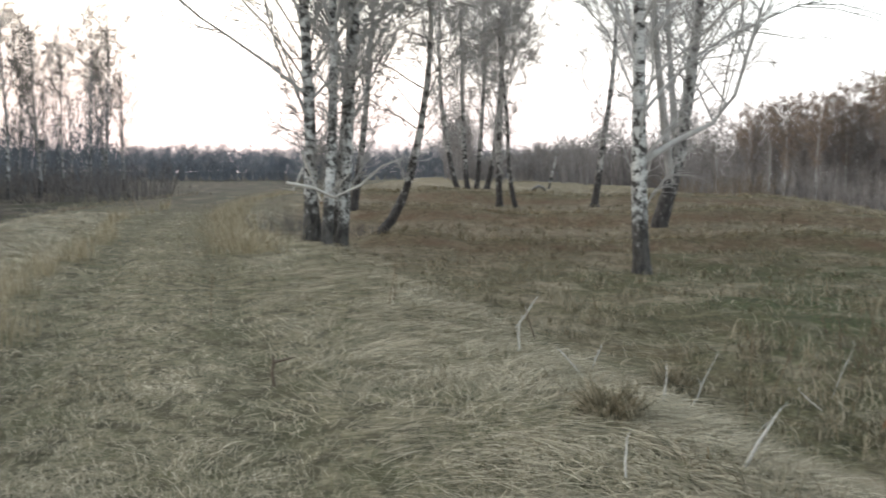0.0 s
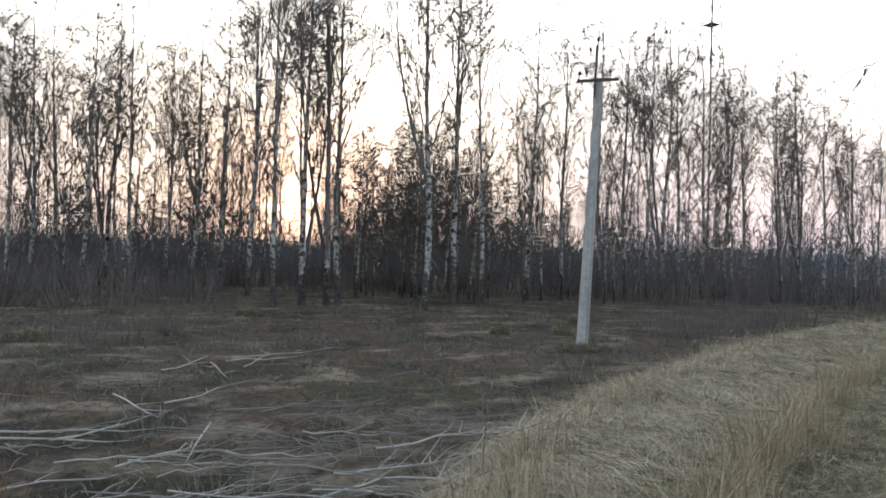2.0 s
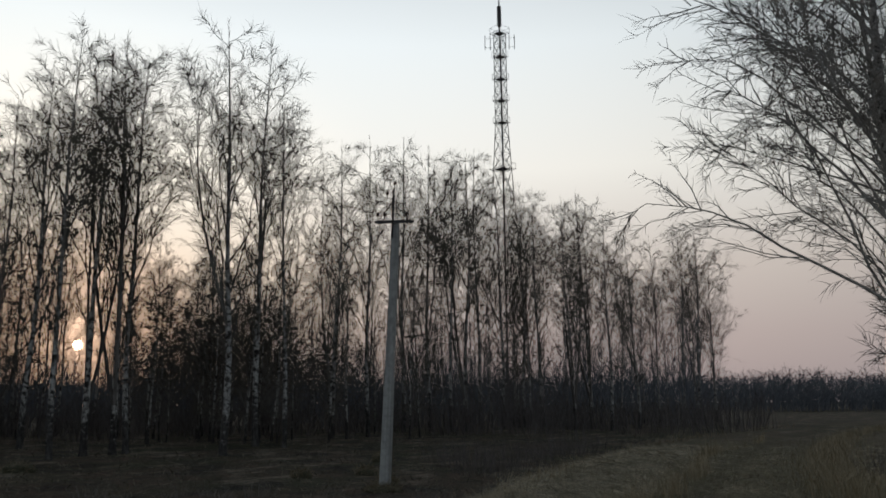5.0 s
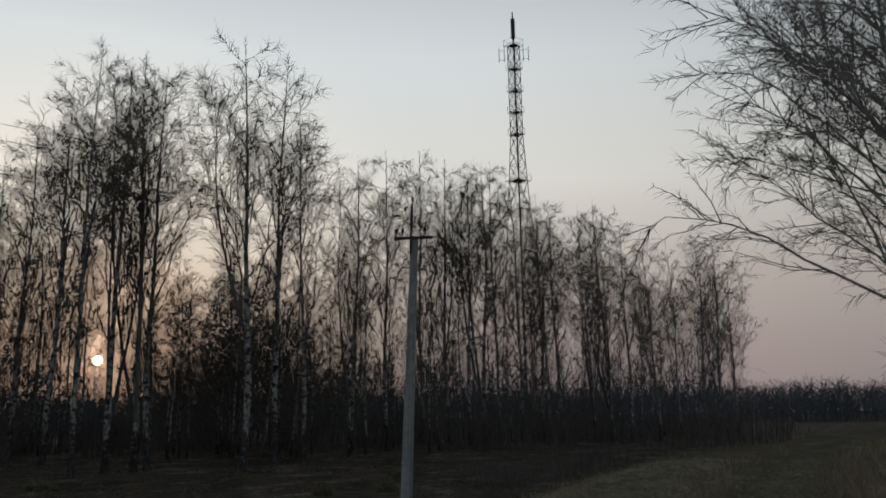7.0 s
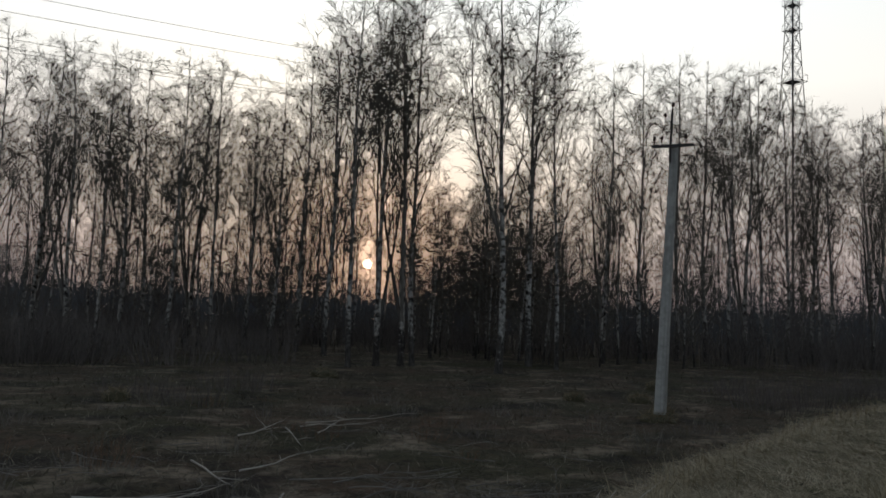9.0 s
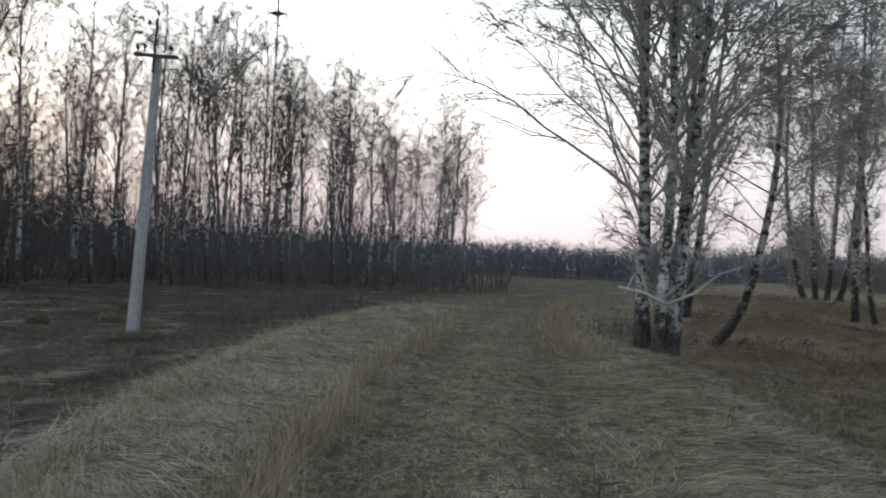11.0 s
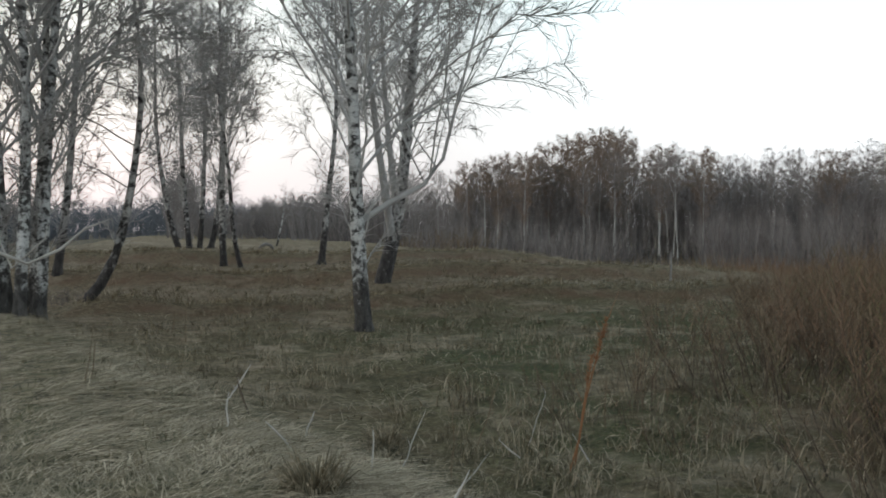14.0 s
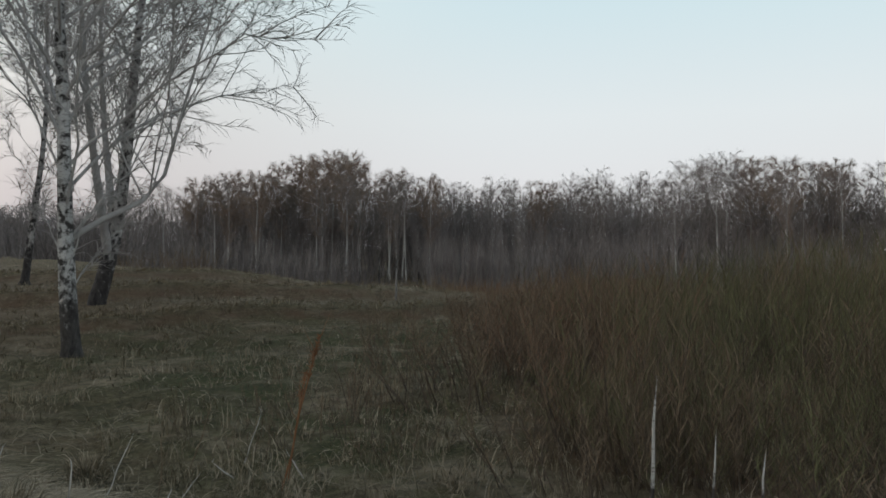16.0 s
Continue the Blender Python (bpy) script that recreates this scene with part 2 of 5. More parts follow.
def ground_mat():
    n = Nodes("meadow_soil", 0.95, 0.1)
    p = n.coords("Position")
    at = n.t.nodes.new("ShaderNodeVertexColor")
    at.layer_name = "cover"
    sep = n.node("ShaderNodeSeparateColor")
    n.link(at.outputs["Color"], sep.inputs[0])
    straw, green, soil = sep.outputs[0], sep.outputs[1], sep.outputs[2]
    small, mid, big = n.noise(p, 14, 6, 0.7), n.noise(p, 1.6, 5), n.noise(p, 0.22, 4)
    strand = n.noise(n.coords("Position", (3.0, 30.0, 6.0)), 1.0, 4, 0.7)
    clumpy = n.noise(p, 4.5, 5, 0.7)
    field = n.ramp(small, [(0.25, (0.022, 0.019, 0.014)), (0.5, (0.066, 0.053, 0.037)), (0.75, (0.17, 0.138, 0.10))])
    field = n.mix(n.ramp(mid, [(0.42, 0.0), (0.66, 0.7)]), field, (0.115, 0.070, 0.050))
    field = n.mix(n.ramp(big, [(0.45, 0.0), (0.6, 0.75)]), field, (0.055, 0.056, 0.030))
    field = n.mix(n.ramp(n.noise(n.coords("Position", (1.0, 0.6, 1.0)), 0.7, 5), [(0.54, 0.0), (0.66, 0.85)]), field, (0.25, 0.20, 0.15))
    field = n.mix(n.ramp(n.noise(p, 0.45, 5), [(0.52, 0.0), (0.64, 0.85)]), field, (0.026, 0.021, 0.019))
    field = n.mix(n.ramp(clumpy, [(0.46, 0.0), (0.62, 0.7)]), field, (0.02, 0.017, 0.012))
    pale = n.ramp(n.math("ADD", n.math("MULTIPLY", small, 0.5), n.math("MULTIPLY", strand, 0.5)), [(0.32, (0.055, 0.046, 0.027)), (0.5, (0.185, 0.155, 0.095)), (0.68, (0.38, 0.32, 0.215))])
    # dark gaps between pressed straw: their shade put into the colour as noise
    pale = n.mix(n.ramp(clumpy, [(0.44, 0.0), (0.6, 0.8)]), pale, (0.045, 0.038, 0.024))
    pale = n.mix(n.ramp(mid, [(0.5, 0.0), (0.66, 0.6)]), pale, (0.105, 0.10, 0.05))
    turf = n.ramp(small, [(0.3, (0.055, 0.042, 0.024)), (0.5, (0.155, 0.12, 0.075)), (0.72, (0.31, 0.247, 0.16))])
    moss = n.ramp(small, [(0.3, (0.03, 0.036, 0.015)), (0.55, (0.07, 0.078, 0.033)), (0.75, (0.15, 0.14, 0.07))])
    turf = n.mix(n.math("MULTIPLY", at.outputs["Alpha"], n.ramp(n.noise(p, 0.35, 5), [(0.36, 0.35), (0.52, 1.0)])), turf, moss)
    turf = n.mix(n.ramp(mid, [(0.5, 0.0), (0.72, 0.5)]), turf, (0.165, 0.11, 0.066))
    turf = n.mix(n.ramp(n.noise(n.coords('Position', (0.8, 1.0, 1.0)), 0.8, 6, 0.7), [(0.5, 0.0), (0.66, 0.7)]), turf, (0.33, 0.262, 0.185))
    turf = n.mix(n.ramp(n.noise(n.coords('Position', (0.5, 1.0, 1.0)), 0.5, 5), [(0.56, 0.0), (0.7, 0.5)]), turf, (0.06, 0.05, 0.028))
    turf = n.mix(n.ramp(clumpy, [(0.47, 0.0), (0.64, 0.6)]), turf, (0.04, 0.034, 0.02))
    col = n.mix(green, field, turf)
    col = n.mix(straw, col, pale)
    col = n.mix(n.math("MULTIPLY", soil, n.ramp(mid, [(0.3, 0.3), (0.6, 1.0)])), col, n.mix(green, (0.065, 0.062, 0.036), (0.12, 0.07, 0.044)))
    return n.out(col, n.math("ADD", small, n.math("MULTIPLY", mid, 1.5)), 0.8, 0.06)


GROUND = ground_mat()


def concrete_mat():
    n = Nodes("weathered_concrete", 0.85, 0.3)
    p = n.coords("Object")
    c = n.ramp(n.noise(p, 7, 6, 0.7), [(0.3, (0.25, 0.25, 0.245)), (0.6, (0.40, 0.40, 0.39))])
    streak = n.ramp(n.noise(n.coords("Object", (6, 6, 0.25)), 2.0, 4), [(0.5, 0.0), (0.7, 0.5)])
    return n.out(n.mix(streak, c, (0.17, 0.165, 0.155)), n.noise(p, 40, 4), 0.3, 0.01)


def steel_mat(name, colour, metal=0.6, rough=0.55):
    n = Nodes(name, rough, 0.5)
    n.bsdf.inputs["Metallic"].default_value = metal
    c = n.mix(n.ramp(n.noise(n.coords("Object"), 6, 5), [(0.4, 0.0), (0.7, 0.6)]), colour, (0.07, 0.035, 0.02))
    return n.out(c)


CONCRETE = concrete_mat()
STEEL = steel_mat("dark_painted_steel", (0.06, 0.06, 0.065), 0.4)
MAST_STEEL = steel_mat("mast_galvanised_steel", (0.16, 0.155, 0.16), 0.5)
PORCELAIN = steel_mat("brown_glazed_porcelain", (0.05, 0.03, 0.025), 0.0, 0.25)


# ---- mesh helpers ----
class Soup:
    """Collects tubes and blades and turns them into one mesh."""

    def __init__(self):
        self.v, self.f, self.count = [], [], 0

    def tube(self, pts, radii, sides=3, spike=True):
        pts = [Vector(p) for p in pts]
        n = len(pts)
        ring0 = self.count
        up = Vector((0.3, 0.2, 1)).normalized()
        for i, p in enumerate(pts):
            d = (pts[min(i + 1, n - 1)] - pts[max(i - 1, 0)])
            if d.length < 1e-7:
                d = Vector((0, 0, 1))
            d.normalize()
            a = d.cross(up)
            if a.length < 0.1:
                a = d.cross(Vector((1, 0, 0)))
            a.normalize()
            b = d.cross(a)
            if spike and i == n - 1:
                self.v.append(tuple(p))
                self.count += 1
                break
            for k in range(sides):
                w = math.tau * k / sides
                self.v.append(tuple(p + (a * math.cos(w) + b * math.sin(w)) * radii[i]))
            self.count += sides
        last = n - 2 if spike else n - 1
        for i in range(last):
            for k in range(sides):
                q = (k + 1) % sides
                self.f.append((ring0 + i * sides + k, ring0 + i * sides + q, ring0 + (i + 1) * sides + q, ring0 + (i + 1) * sides + k))
        if spike:
            tip, r = self.count - 1, ring0 + (n - 2) * sides
            for k in range(sides):
                self.f.append((r + k, r + (k + 1) % sides, tip))
        else:
            self.f.append(tuple(ring0 + last * sides + k for k in range(sides)))

    def box(self, centre, size, turn=None):
        c, s = Vector(centre), Vector(size) / 2
        base = self.count
        for x, y, z in ((-1, -1, -1), (1, -1, -1), (1, 1, -1), (-1, 1, -1), (-1, -1, 1), (1, -1, 1), (1, 1, 1), (-1, 1, 1)):
            p = Vector((x * s.x, y * s.y, z * s.z))
            self.v.append(tuple(c + (turn @ p if turn else p)))
        self.count += 8
        for q in ((0, 3, 2, 1), (4, 5, 6, 7), (0, 1, 5, 4), (1, 2, 6, 5), (2, 3, 7, 6), (3, 0, 4, 7)):
            self.f.append(tuple(base + i for i in q))

    def mesh(self, name, mat, smooth=True):
        me = bpy.data.meshes.new(name)
        me.from_pydata(self.v, [], self.f)
        me.materials.append(mat)
        if smooth:
            me.shade_smooth()
        return me


def part(name, mesh, parent, label=""):
    ob = new(name, mesh)
    ob.parent = parent
    return tagged(ob, label)


def polar(az, d):
    return -d * math.sin(radians(az)), d * math.cos(radians(az))


# ---- ground ----
ROAD_AZ = 18.0
RU, RV = Vector((-math.sin(radians(ROAD_AZ)), math.cos(radians(ROAD_AZ)))), Vector((math.cos(radians(ROAD_AZ)), math.sin(radians(ROAD_AZ))))


def step(a, b, x):
    t = min(1.0, max(0.0, (x - a) / (b - a)))
    return t * t * (3 - 2 * t)


def along(x, y):
    """Metres along the track, which bends to the right farther on, and metres to its right."""
    u, s = x * RU.x + y * RU.y, x * RV.x + y * RV.y
    k = min(max(0.0, u - 20), 45)
    return u, s - 0.0038 * k * k - 0.34 * max(0.0, u - 65)


def left_edge(u):
    return -2.7 - 2.5 * (1 - math.exp(-max(0.0, u - 4) / 6.0))


def bank(u, s):
    """1 on top of the track's low bank, 0 off it."""
    e = left_edge(u)
    wob = 0.25 * noise.noise((u * 0.35, s * 0.2, 3.0))
    return step(e - 1.1, e + 0.1, s + wob) * (1 - step(2.5, 4.8, s + wob))


# low scarps in the hollow: where, slant, height, width
SCARPS = [(21.5, -0.10, 0.26, 0.9), (29.0, -0.16, 0.42, 1.2), (37.5, -0.12, 0.40, 1.3)]


def scarps(x, y):
    """Rise of the ground, share of bare face, share of pale crest."""
    rise = face = crest = 0.0
    u, s = along(x, y)
    fade = step(3.5, 6.0, s) * (1 - step(14, 24, x))
    for y0, k, h, w in SCARPS:
        yy = y0 + k * x + 1.6 * noise.noise((x * 0.14, y0, 3.0)) + 0.5 * noise.noise((x * 0.6, y0, 5.0))
        t = (y - yy) / w
        rise += (h * step(0, 1, t) - 0.25 * h * step(1.5, 5, t)) * fade
        face += math.exp(-((t - 0.4) / 0.5) ** 2) * fade
        crest += math.exp(-((t - 1.35) / 0.5) ** 2) * fade
    return rise, min(1.0, face), min(1.0, crest)


def ground_z(x, y):
    r = math.hypot(x, y)
    u, s = along(x, y)
    b = bank(u, s)
    n1 = noise.noise((x * 0.16, y * 0.16, 1.0))
    n2 = noise.noise((x * 0.6, y * 0.6, 5.0))
    n3 = noise.noise((x * 2.3, y * 2.3, 9.0))
    n4 = noise.noise((x * 6.5, y * 6.5, 13.0))
    low_left = -0.52 + 0.10 * n1 + 0.06 * n2 + 0.03 * n3
    low_right = -0.42 + 0.22 * n1 * step(8, 18, r) + 0.11 * n2 + 0.035 * n3
    ridge = abs(noise.noise((x * 0.09 + 4, y * 0.17, 7.0)))
    mound = scarps(x, y)[0] + (0.1 * step(30, 44, y) * (1 - step(3.5, 9, x)) + 0.42 * (0.35 - min(0.35, ridge)) * step(14, 22, y)) * step(3, 7, s)
    drop = -2.2 * step(6, 16, s - 26 - 4 * noise.noise((u * 0.06, 0, 2.0))) * (1 - step(120, 260, r))
    low = low_left if s < 0 else low_right + mound + drop
    ruts = -0.07 * (math.exp(-((s + 1.25) / 0.3) ** 2) + math.exp(-((s - 0.54) / 0.3) ** 2))
    top = ruts + 0.03 * n2 + 0.02 * n3 + 0.014 * n4
    z = low * (1 - b) + top * b
    z += 0.012 * n4 * (1 - b)
    far = step(150, 400, r)
    return z * (1 - far) - 0.6 * far


def build_ground():
    angles = [-72 + 162 * i / 360 for i in range(361)] + [90 + 198 * i / 56 for i in range(1, 56)]
    rings = [0.4]
    while rings[-1] < 3500:
        rings.append(rings[-1] * (1.024 if 10 < rings[-1] < 50 else 1.045) + 0.02)
    verts, faces, cover = [(0, 0, ground_z(0, 0))], [], []
    na = len(angles)

    def paint(x, y):
        u, s = along(x, y)
        r = math.hypot(x, y)
        b = bank(u, s)
        rise, face, crest = scarps(x, y)
        straw = max(b * (1 - 0.8 * step(22, 48, r)), 0.9 * crest)
        strip_soil = max(math.exp(-((s + 1.25) / 0.34) ** 2), math.exp(-((s - 0.54) / 0.34) ** 2)) * 0.4 * b
        green = step(1, 4, s)
        bare = 0.3 * step(15, 19, y) * (1 - step(34, 42, y)) * step(3.2, 4.2, s) * (1 - step(7, 12, x))
        thicket = 0.85 * step(4.5, 7.0, x) * (1 - step(0.85, 1.25, y / max(x, 0.1)))
        return straw, green, max(strip_soil, 0.8 * face, bare, thicket), (1 - 0.85 * step(16, 25, y)) * (0.45 + 0.55 * step(1.5, 6, x))

    cover.append(paint(0, 0))
    for r in rings:
        for a in angles:
            x, y = polar(a, r)
            verts.append((x, y, ground_z(x, y)))
            cover.append(paint(x, y))
    for k in range(na):
        faces.append((0, 1 + (k + 1) % na, 1 + k))
    for i in range(len(rings) - 1):
        o = 1 + i * na
        for k in range(na):
            q = (k + 1) % na
            faces.append((o + k, o + q, o + na + q, o + na + k))
    me = bpy.data.meshes.new("ground")
    me.from_pydata(verts, [], [f[::-1] for f in faces])
    layer = me.color_attributes.new("cover", "FLOAT_COLOR", "POINT")
    layer.data.foreach_set("color", np.array(cover, dtype=np.float32).ravel())
    me.materials.append(GROUND)
    me.shade_smooth()
    return tagged(new("ground", me), "rough meadow ground with a straw-covered cart track on a low bank", "ground", kind="structure")


build_ground()


# ---- trees ----
def curve_at(pts, f):
    k = f * (len(pts) - 1)
    i = min(int(k), len(pts) - 2)
    return pts[i].lerp(pts[i + 1], k - i)


class Twigs:
    """Many tapered tubes at once: paths (m, n, 3), radii (m, n); every tube ends in a point."""

    def __init__(self):
        self.blocks = []

    def add(self, paths, radii, sides=3):
        if not len(paths):
            return self
        m, n, _ = paths.shape
        way = np.gradient(paths, axis=1)
        way /= np.linalg.norm(way, axis=2, keepdims=True) + 1e-9
        a = np.cross(way, np.array((0.31, 0.22, 1.0)) * np.where(np.abs(way[..., 2:]) > 0.93, (1.0, 1.0, 0.0), 1.0))
        a /= np.linalg.norm(a, axis=2, keepdims=True) + 1e-9
        b = np.cross(way, a)
        w = np.arange(sides) * math.tau / sides
        ring = a[:, :, None] * np.cos(w)[:, None] + b[:, :, None] * np.sin(w)[:, None]
        body = (paths[:, :, None] + ring * radii[:, :, None, None])[:, :-1].reshape(m, -1, 3)
        verts = np.concatenate([body, paths[:, -1:]], 1)
        k = np.arange(sides)
        q = (k + 1) % sides
        quads = np.concatenate([np.column_stack([i * sides + k, i * sides + q, (i + 1) * sides + q, (i + 1) * sides + k]) for i in range(n - 2)]) if n > 2 else np.zeros((0, 4), int)
        tris = np.column_stack([(n - 2) * sides + k, (n - 2) * sides + q, np.full(sides, (n - 1) * sides)])
        base = (np.arange(m) * verts.shape[1])[:, None, None]
        self.blocks.append((verts.reshape(-1, 3), (quads + base).reshape(-1, 4), (tris + base).reshape(-1, 3)))
        return self

    def faces(self):
        return sum(len(q) + len(t) for _, q, t in self.blocks)

    def mesh(self, name, mat, smooth=True):
        at, vs, fs = 0, [], []
        for v, q, t in self.blocks:
            vs.append(v)
            fs += (q + at).tolist() + (t + at).tolist()
            at += len(v)
        me = bpy.data.meshes.new(name)
        me.from_pydata(np.concatenate(vs).tolist() if vs else [], [], fs)
        me.materials.append(mat)
        if smooth:
            me.shade_smooth()
        return me


def unit(v):
    return v / (np.linalg.norm(v, axis=-1, keepdims=True) + 1e-9)


def on_paths(paths, which, f):
    """Point and direction at the share f along each of the chosen paths."""
    n = paths.shape[1] - 1
    i = np.minimum((f * n).astype(int), n - 1)
    p, q = paths[which, i], paths[which, i + 1]
    return p + (q - p) * (f * n - i)[:, None], unit(q - p)


def sprout(rs, paths, lengths, count, f0, angle, size, points, sag, lift=0.0, power=0.8):
    """Side shoots along the paths: their paths, lengths and which path each grows on."""
    which = np.repeat(np.arange(len(paths)), count)
    m = len(which)
    f = f0 + (0.995 - f0) * rs.rand(m) ** power
    p, way = on_paths(paths, which, f)
    side = unit(np.cross(way, unit(rs.normal(size=(m, 3)))))
    t = np.radians(rs.uniform(angle[0], angle[1], m))[:, None]
    way = unit(way * np.cos(t) + side * np.sin(t) + np.array((0, 0, lift)))
    ln = size(lengths[which], f, rs.uniform(0.55, 1.2, m))
    rows = [p]
    for k in range(points - 1):
        rows.append(rows[-1] + way * (ln / (points - 1))[:, None])
        way = unit(way + rs.normal(size=(m, 3)) * 0.2 + np.array((0, 0, -sag * (k + 1) / points)))
    return np.stack(rows, 1), ln, which


def bare_tree(seed, h, r, base=0.3, width=3.0, limbs=34, subs=9, twigs=8, mist=10, twig_len=0.7, twig_r=0.006, rise=0.5, arch=0.06, sag=0.3, lean=(0.0, 0.0), shift=(0.0, 0.0), sides=9, wobble=0.05, flare=1.45, fork=0, crook=1.0, stout=1.0, extra=(), low=0.16, high=0.94, weep=0.0, young=0.05, fan=(26, 62), side=0.36):
    """The shapes of a leafless tree: trunk, limbs (each with its side branches), twigs. Limbs rise from the trunk and arch out to a rounded crown of that width."""
    rs = np.random.RandomState(seed)
    n = 16
    ph = rs.uniform(0, 6.28, 6)
    f = np.linspace(0, 1, n)
    bow = 1 - (1 - f) ** (1.6 * crook)
    tp = np.column_stack([
        lean[0] * bow + wobble * (np.sin(f * 5 + ph[0]) - np.sin(ph[0]) + 0.5 * np.sin(f * 11 + ph[1]) - 0.5 * np.sin(ph[1])) * h * 0.1,
        lean[1] * bow + wobble * (np.sin(f * 5 + ph[2]) - np.sin(ph[2]) + 0.5 * np.sin(f * 11 + ph[3]) - 0.5 * np.sin(ph[3])) * h * 0.1,
        h * f ** 1.15])
    tr = r * (0.94 * (1 - f) ** 0.9 + 0.03)
    foot = tp[:1] * 0.65 + tp[1:2] * 0.35
    tp, tr = np.concatenate([tp[:1] - (0, 0, 0.25), foot, tp[1:]]), np.concatenate([[tr[0] * flare], [tr[0] * 1.02], tr[1:]])
    trunk = Twigs().add(tp[None], tr[None], sides)
    stems = [(tp, tr, base, limbs)]
    arms = []
    for k in range(fork):
        f0, a = rs.uniform(0.2, 0.42), rs.uniform(0, 6.28)
        i = int(f0 * (len(tp) - 1))
        out = np.array((math.cos(a), math.sin(a), 0.0))
        p0, top = tp[i], tp[i] * (1, 1, 0) + out * width * rs.uniform(0.35, 0.6) + (0, 0, h * rs.uniform(0.8, 0.96))
        g = np.linspace(0, 1, 9)[:, None]
        sp = p0 + (top - p0) * g + out * width * 0.22 * np.sin(g * np.pi)
        sr = tr[i] * 0.62 * (1 - g[:, 0]) + 0.006
        arms.append(Twigs().add(sp[None], sr[None], 6))
        stems.append((sp, sr, 0.18, limbs // 2))
    for sp in extra:
        sp = np.array(sp, dtype=float)
        sr = r * 0.36 * (1 - 0.8 * np.linspace(0, 1, len(sp)))
        arms.append(Twigs().add(sp[None], sr[None], 7))
        stems.append((sp, sr, 0.3, limbs // 3))
    starts, tips, thick = [], [], []
    turn = rs.uniform(0, 6.28)
    for sp, sr, b0, count in stems:
        g = b0 + (0.97 - b0) * ((np.arange(count) + rs.rand(count) * 0.8) / count) ** 0.92
        p0, _ = on_paths(sp[None], np.zeros(count, int), g)
        az = turn + np.arange(count) * 2.4 + rs.uniform(-0.45, 0.45, count)
        turn += count * 2.4
        grown = np.clip((p0[:, 2] / h - base) / young, 0, 1)
        zt = p0[:, 2] + (h - p0[:, 2]) * rise * rs.uniform(0.55, 1.3, count) * (0.3 + 0.7 * grown)
        zt = np.minimum(zt, h * rs.uniform(0.95, 1.0, count))
        rel = np.clip((zt / h - base) / (1 - base), 0, 1)
        reach = width * np.sin(np.pi * (low + (high - low) * rel)) ** 0.75 * rs.uniform(0.72, 1.1, count) * (0.3 + 0.7 * grown)
        reach *= 1 + 0.14 * np.sin(2 * az + ph[4]) + 0.1 * np.sin(3 * az + rel * 5 + ph[5])
        ax = np.column_stack([np.interp(zt, tp[:, 2], tp[:, 0]), np.interp(zt, tp[:, 2], tp[:, 1])])
        own = 0.5 if sp is tp else 1.0
        reach *= 1.0 if sp is tp else 0.55
        ax = (1 - own) * ax + own * p0[:, :2] + np.array(shift) * (2 - 2 * own) * np.sin(np.pi * np.clip(rel, 0.0, 0.9))[:, None]
        starts.append(p0)
        tips.append(np.column_stack([ax[:, 0] + np.cos(az) * reach, ax[:, 1] + np.sin(az) * reach, zt]))
        thick.append(np.interp(g, np.linspace(0, 1, len(sr)), sr))
    p0, p2, rr = np.concatenate(starts), np.concatenate(tips), np.concatenate(thick)
    m = len(p0)
    ln = np.linalg.norm(p2 - p0, axis=1)
    p1 = (p0 + p2) / 2 + np.column_stack([rs.normal(size=(m, 2)) * 0.07 * ln[:, None], arch * ln])
    g = np.linspace(0, 1, 9)[None, :, None]
    path = (1 - g) ** 2 * p0[:, None] + 2 * g * (1 - g) * p1[:, None] + g * g * p2[:, None]
    for k in range(3):
        w = rs.uniform(0, 6.28, (m, 2))
        path[:, :, k] += ln[:, None] * g[:, :, 0] ** 0.7 * (0.022 * np.sin(g[:, :, 0] * 8 + w[:, :1]) + 0.013 * np.sin(g[:, :, 0] * 19 + w[:, 1:]))
    path[:, 0] = p0
    path[:, :, 2] -= weep * ln[:, None] * g[:, :, 0] ** 4
    r0 = np.minimum(np.maximum(rr * 0.5, twig_r * 1.6), (0.007 + ln * 0.0048) * stout)
    lr = r0[:, None] * (1 - 0.86 * g[0, :, 0][None, :])
    count = np.maximum(2, np.round(subs * np.clip(0.3 + 0.7 * ln / np.percentile(ln, 75), 0.3, 1.3)).astype(int))
    sub, sl, on = sprout(rs, path, ln, count, 0.16, fan, lambda L, f, u: L * side * (1.12 - 0.62 * f) * u, 4, sag * 0.35, 0.06)
    sr0 = np.maximum(r0[on] * 0.42, twig_r * 1.2)
    srr = sr0[:, None] * np.array((1.0, 0.8, 0.55, 0.2))[None, :]
    for i in range(m):
        mine = on == i
        arms.append(Twigs().add(path[i:i + 1], lr[i:i + 1], 5 if sides > 6 else 4).add(sub[mine], srr[mine], 3))
    fine = Twigs()
    shape = lambda L, f, u: twig_len * u * (0.55 + 0.45 * np.minimum(1, L / (0.4 * twig_len + 0.3)))
    tw, _, _ = sprout(rs, sub, sl, np.maximum(2, np.round(twigs * np.clip(sl / np.median(sl), 0.5, 1.5)).astype(int)), 0.08, (22, 58), shape, 3, sag * 1.6, 0.05, 0.75)
    fine.add(tw, np.tile((twig_r, twig_r * 0.72, 0.001), (len(tw), 1)))
    tw, _, _ = sprout(rs, path, ln, mist, 0.12, (25, 60), lambda L, f, u: twig_len * 1.15 * u, 3, sag * 1.6, 0.05)
    fine.add(tw, np.tile((twig_r, twig_r * 0.72, 0.001), (len(tw), 1)))
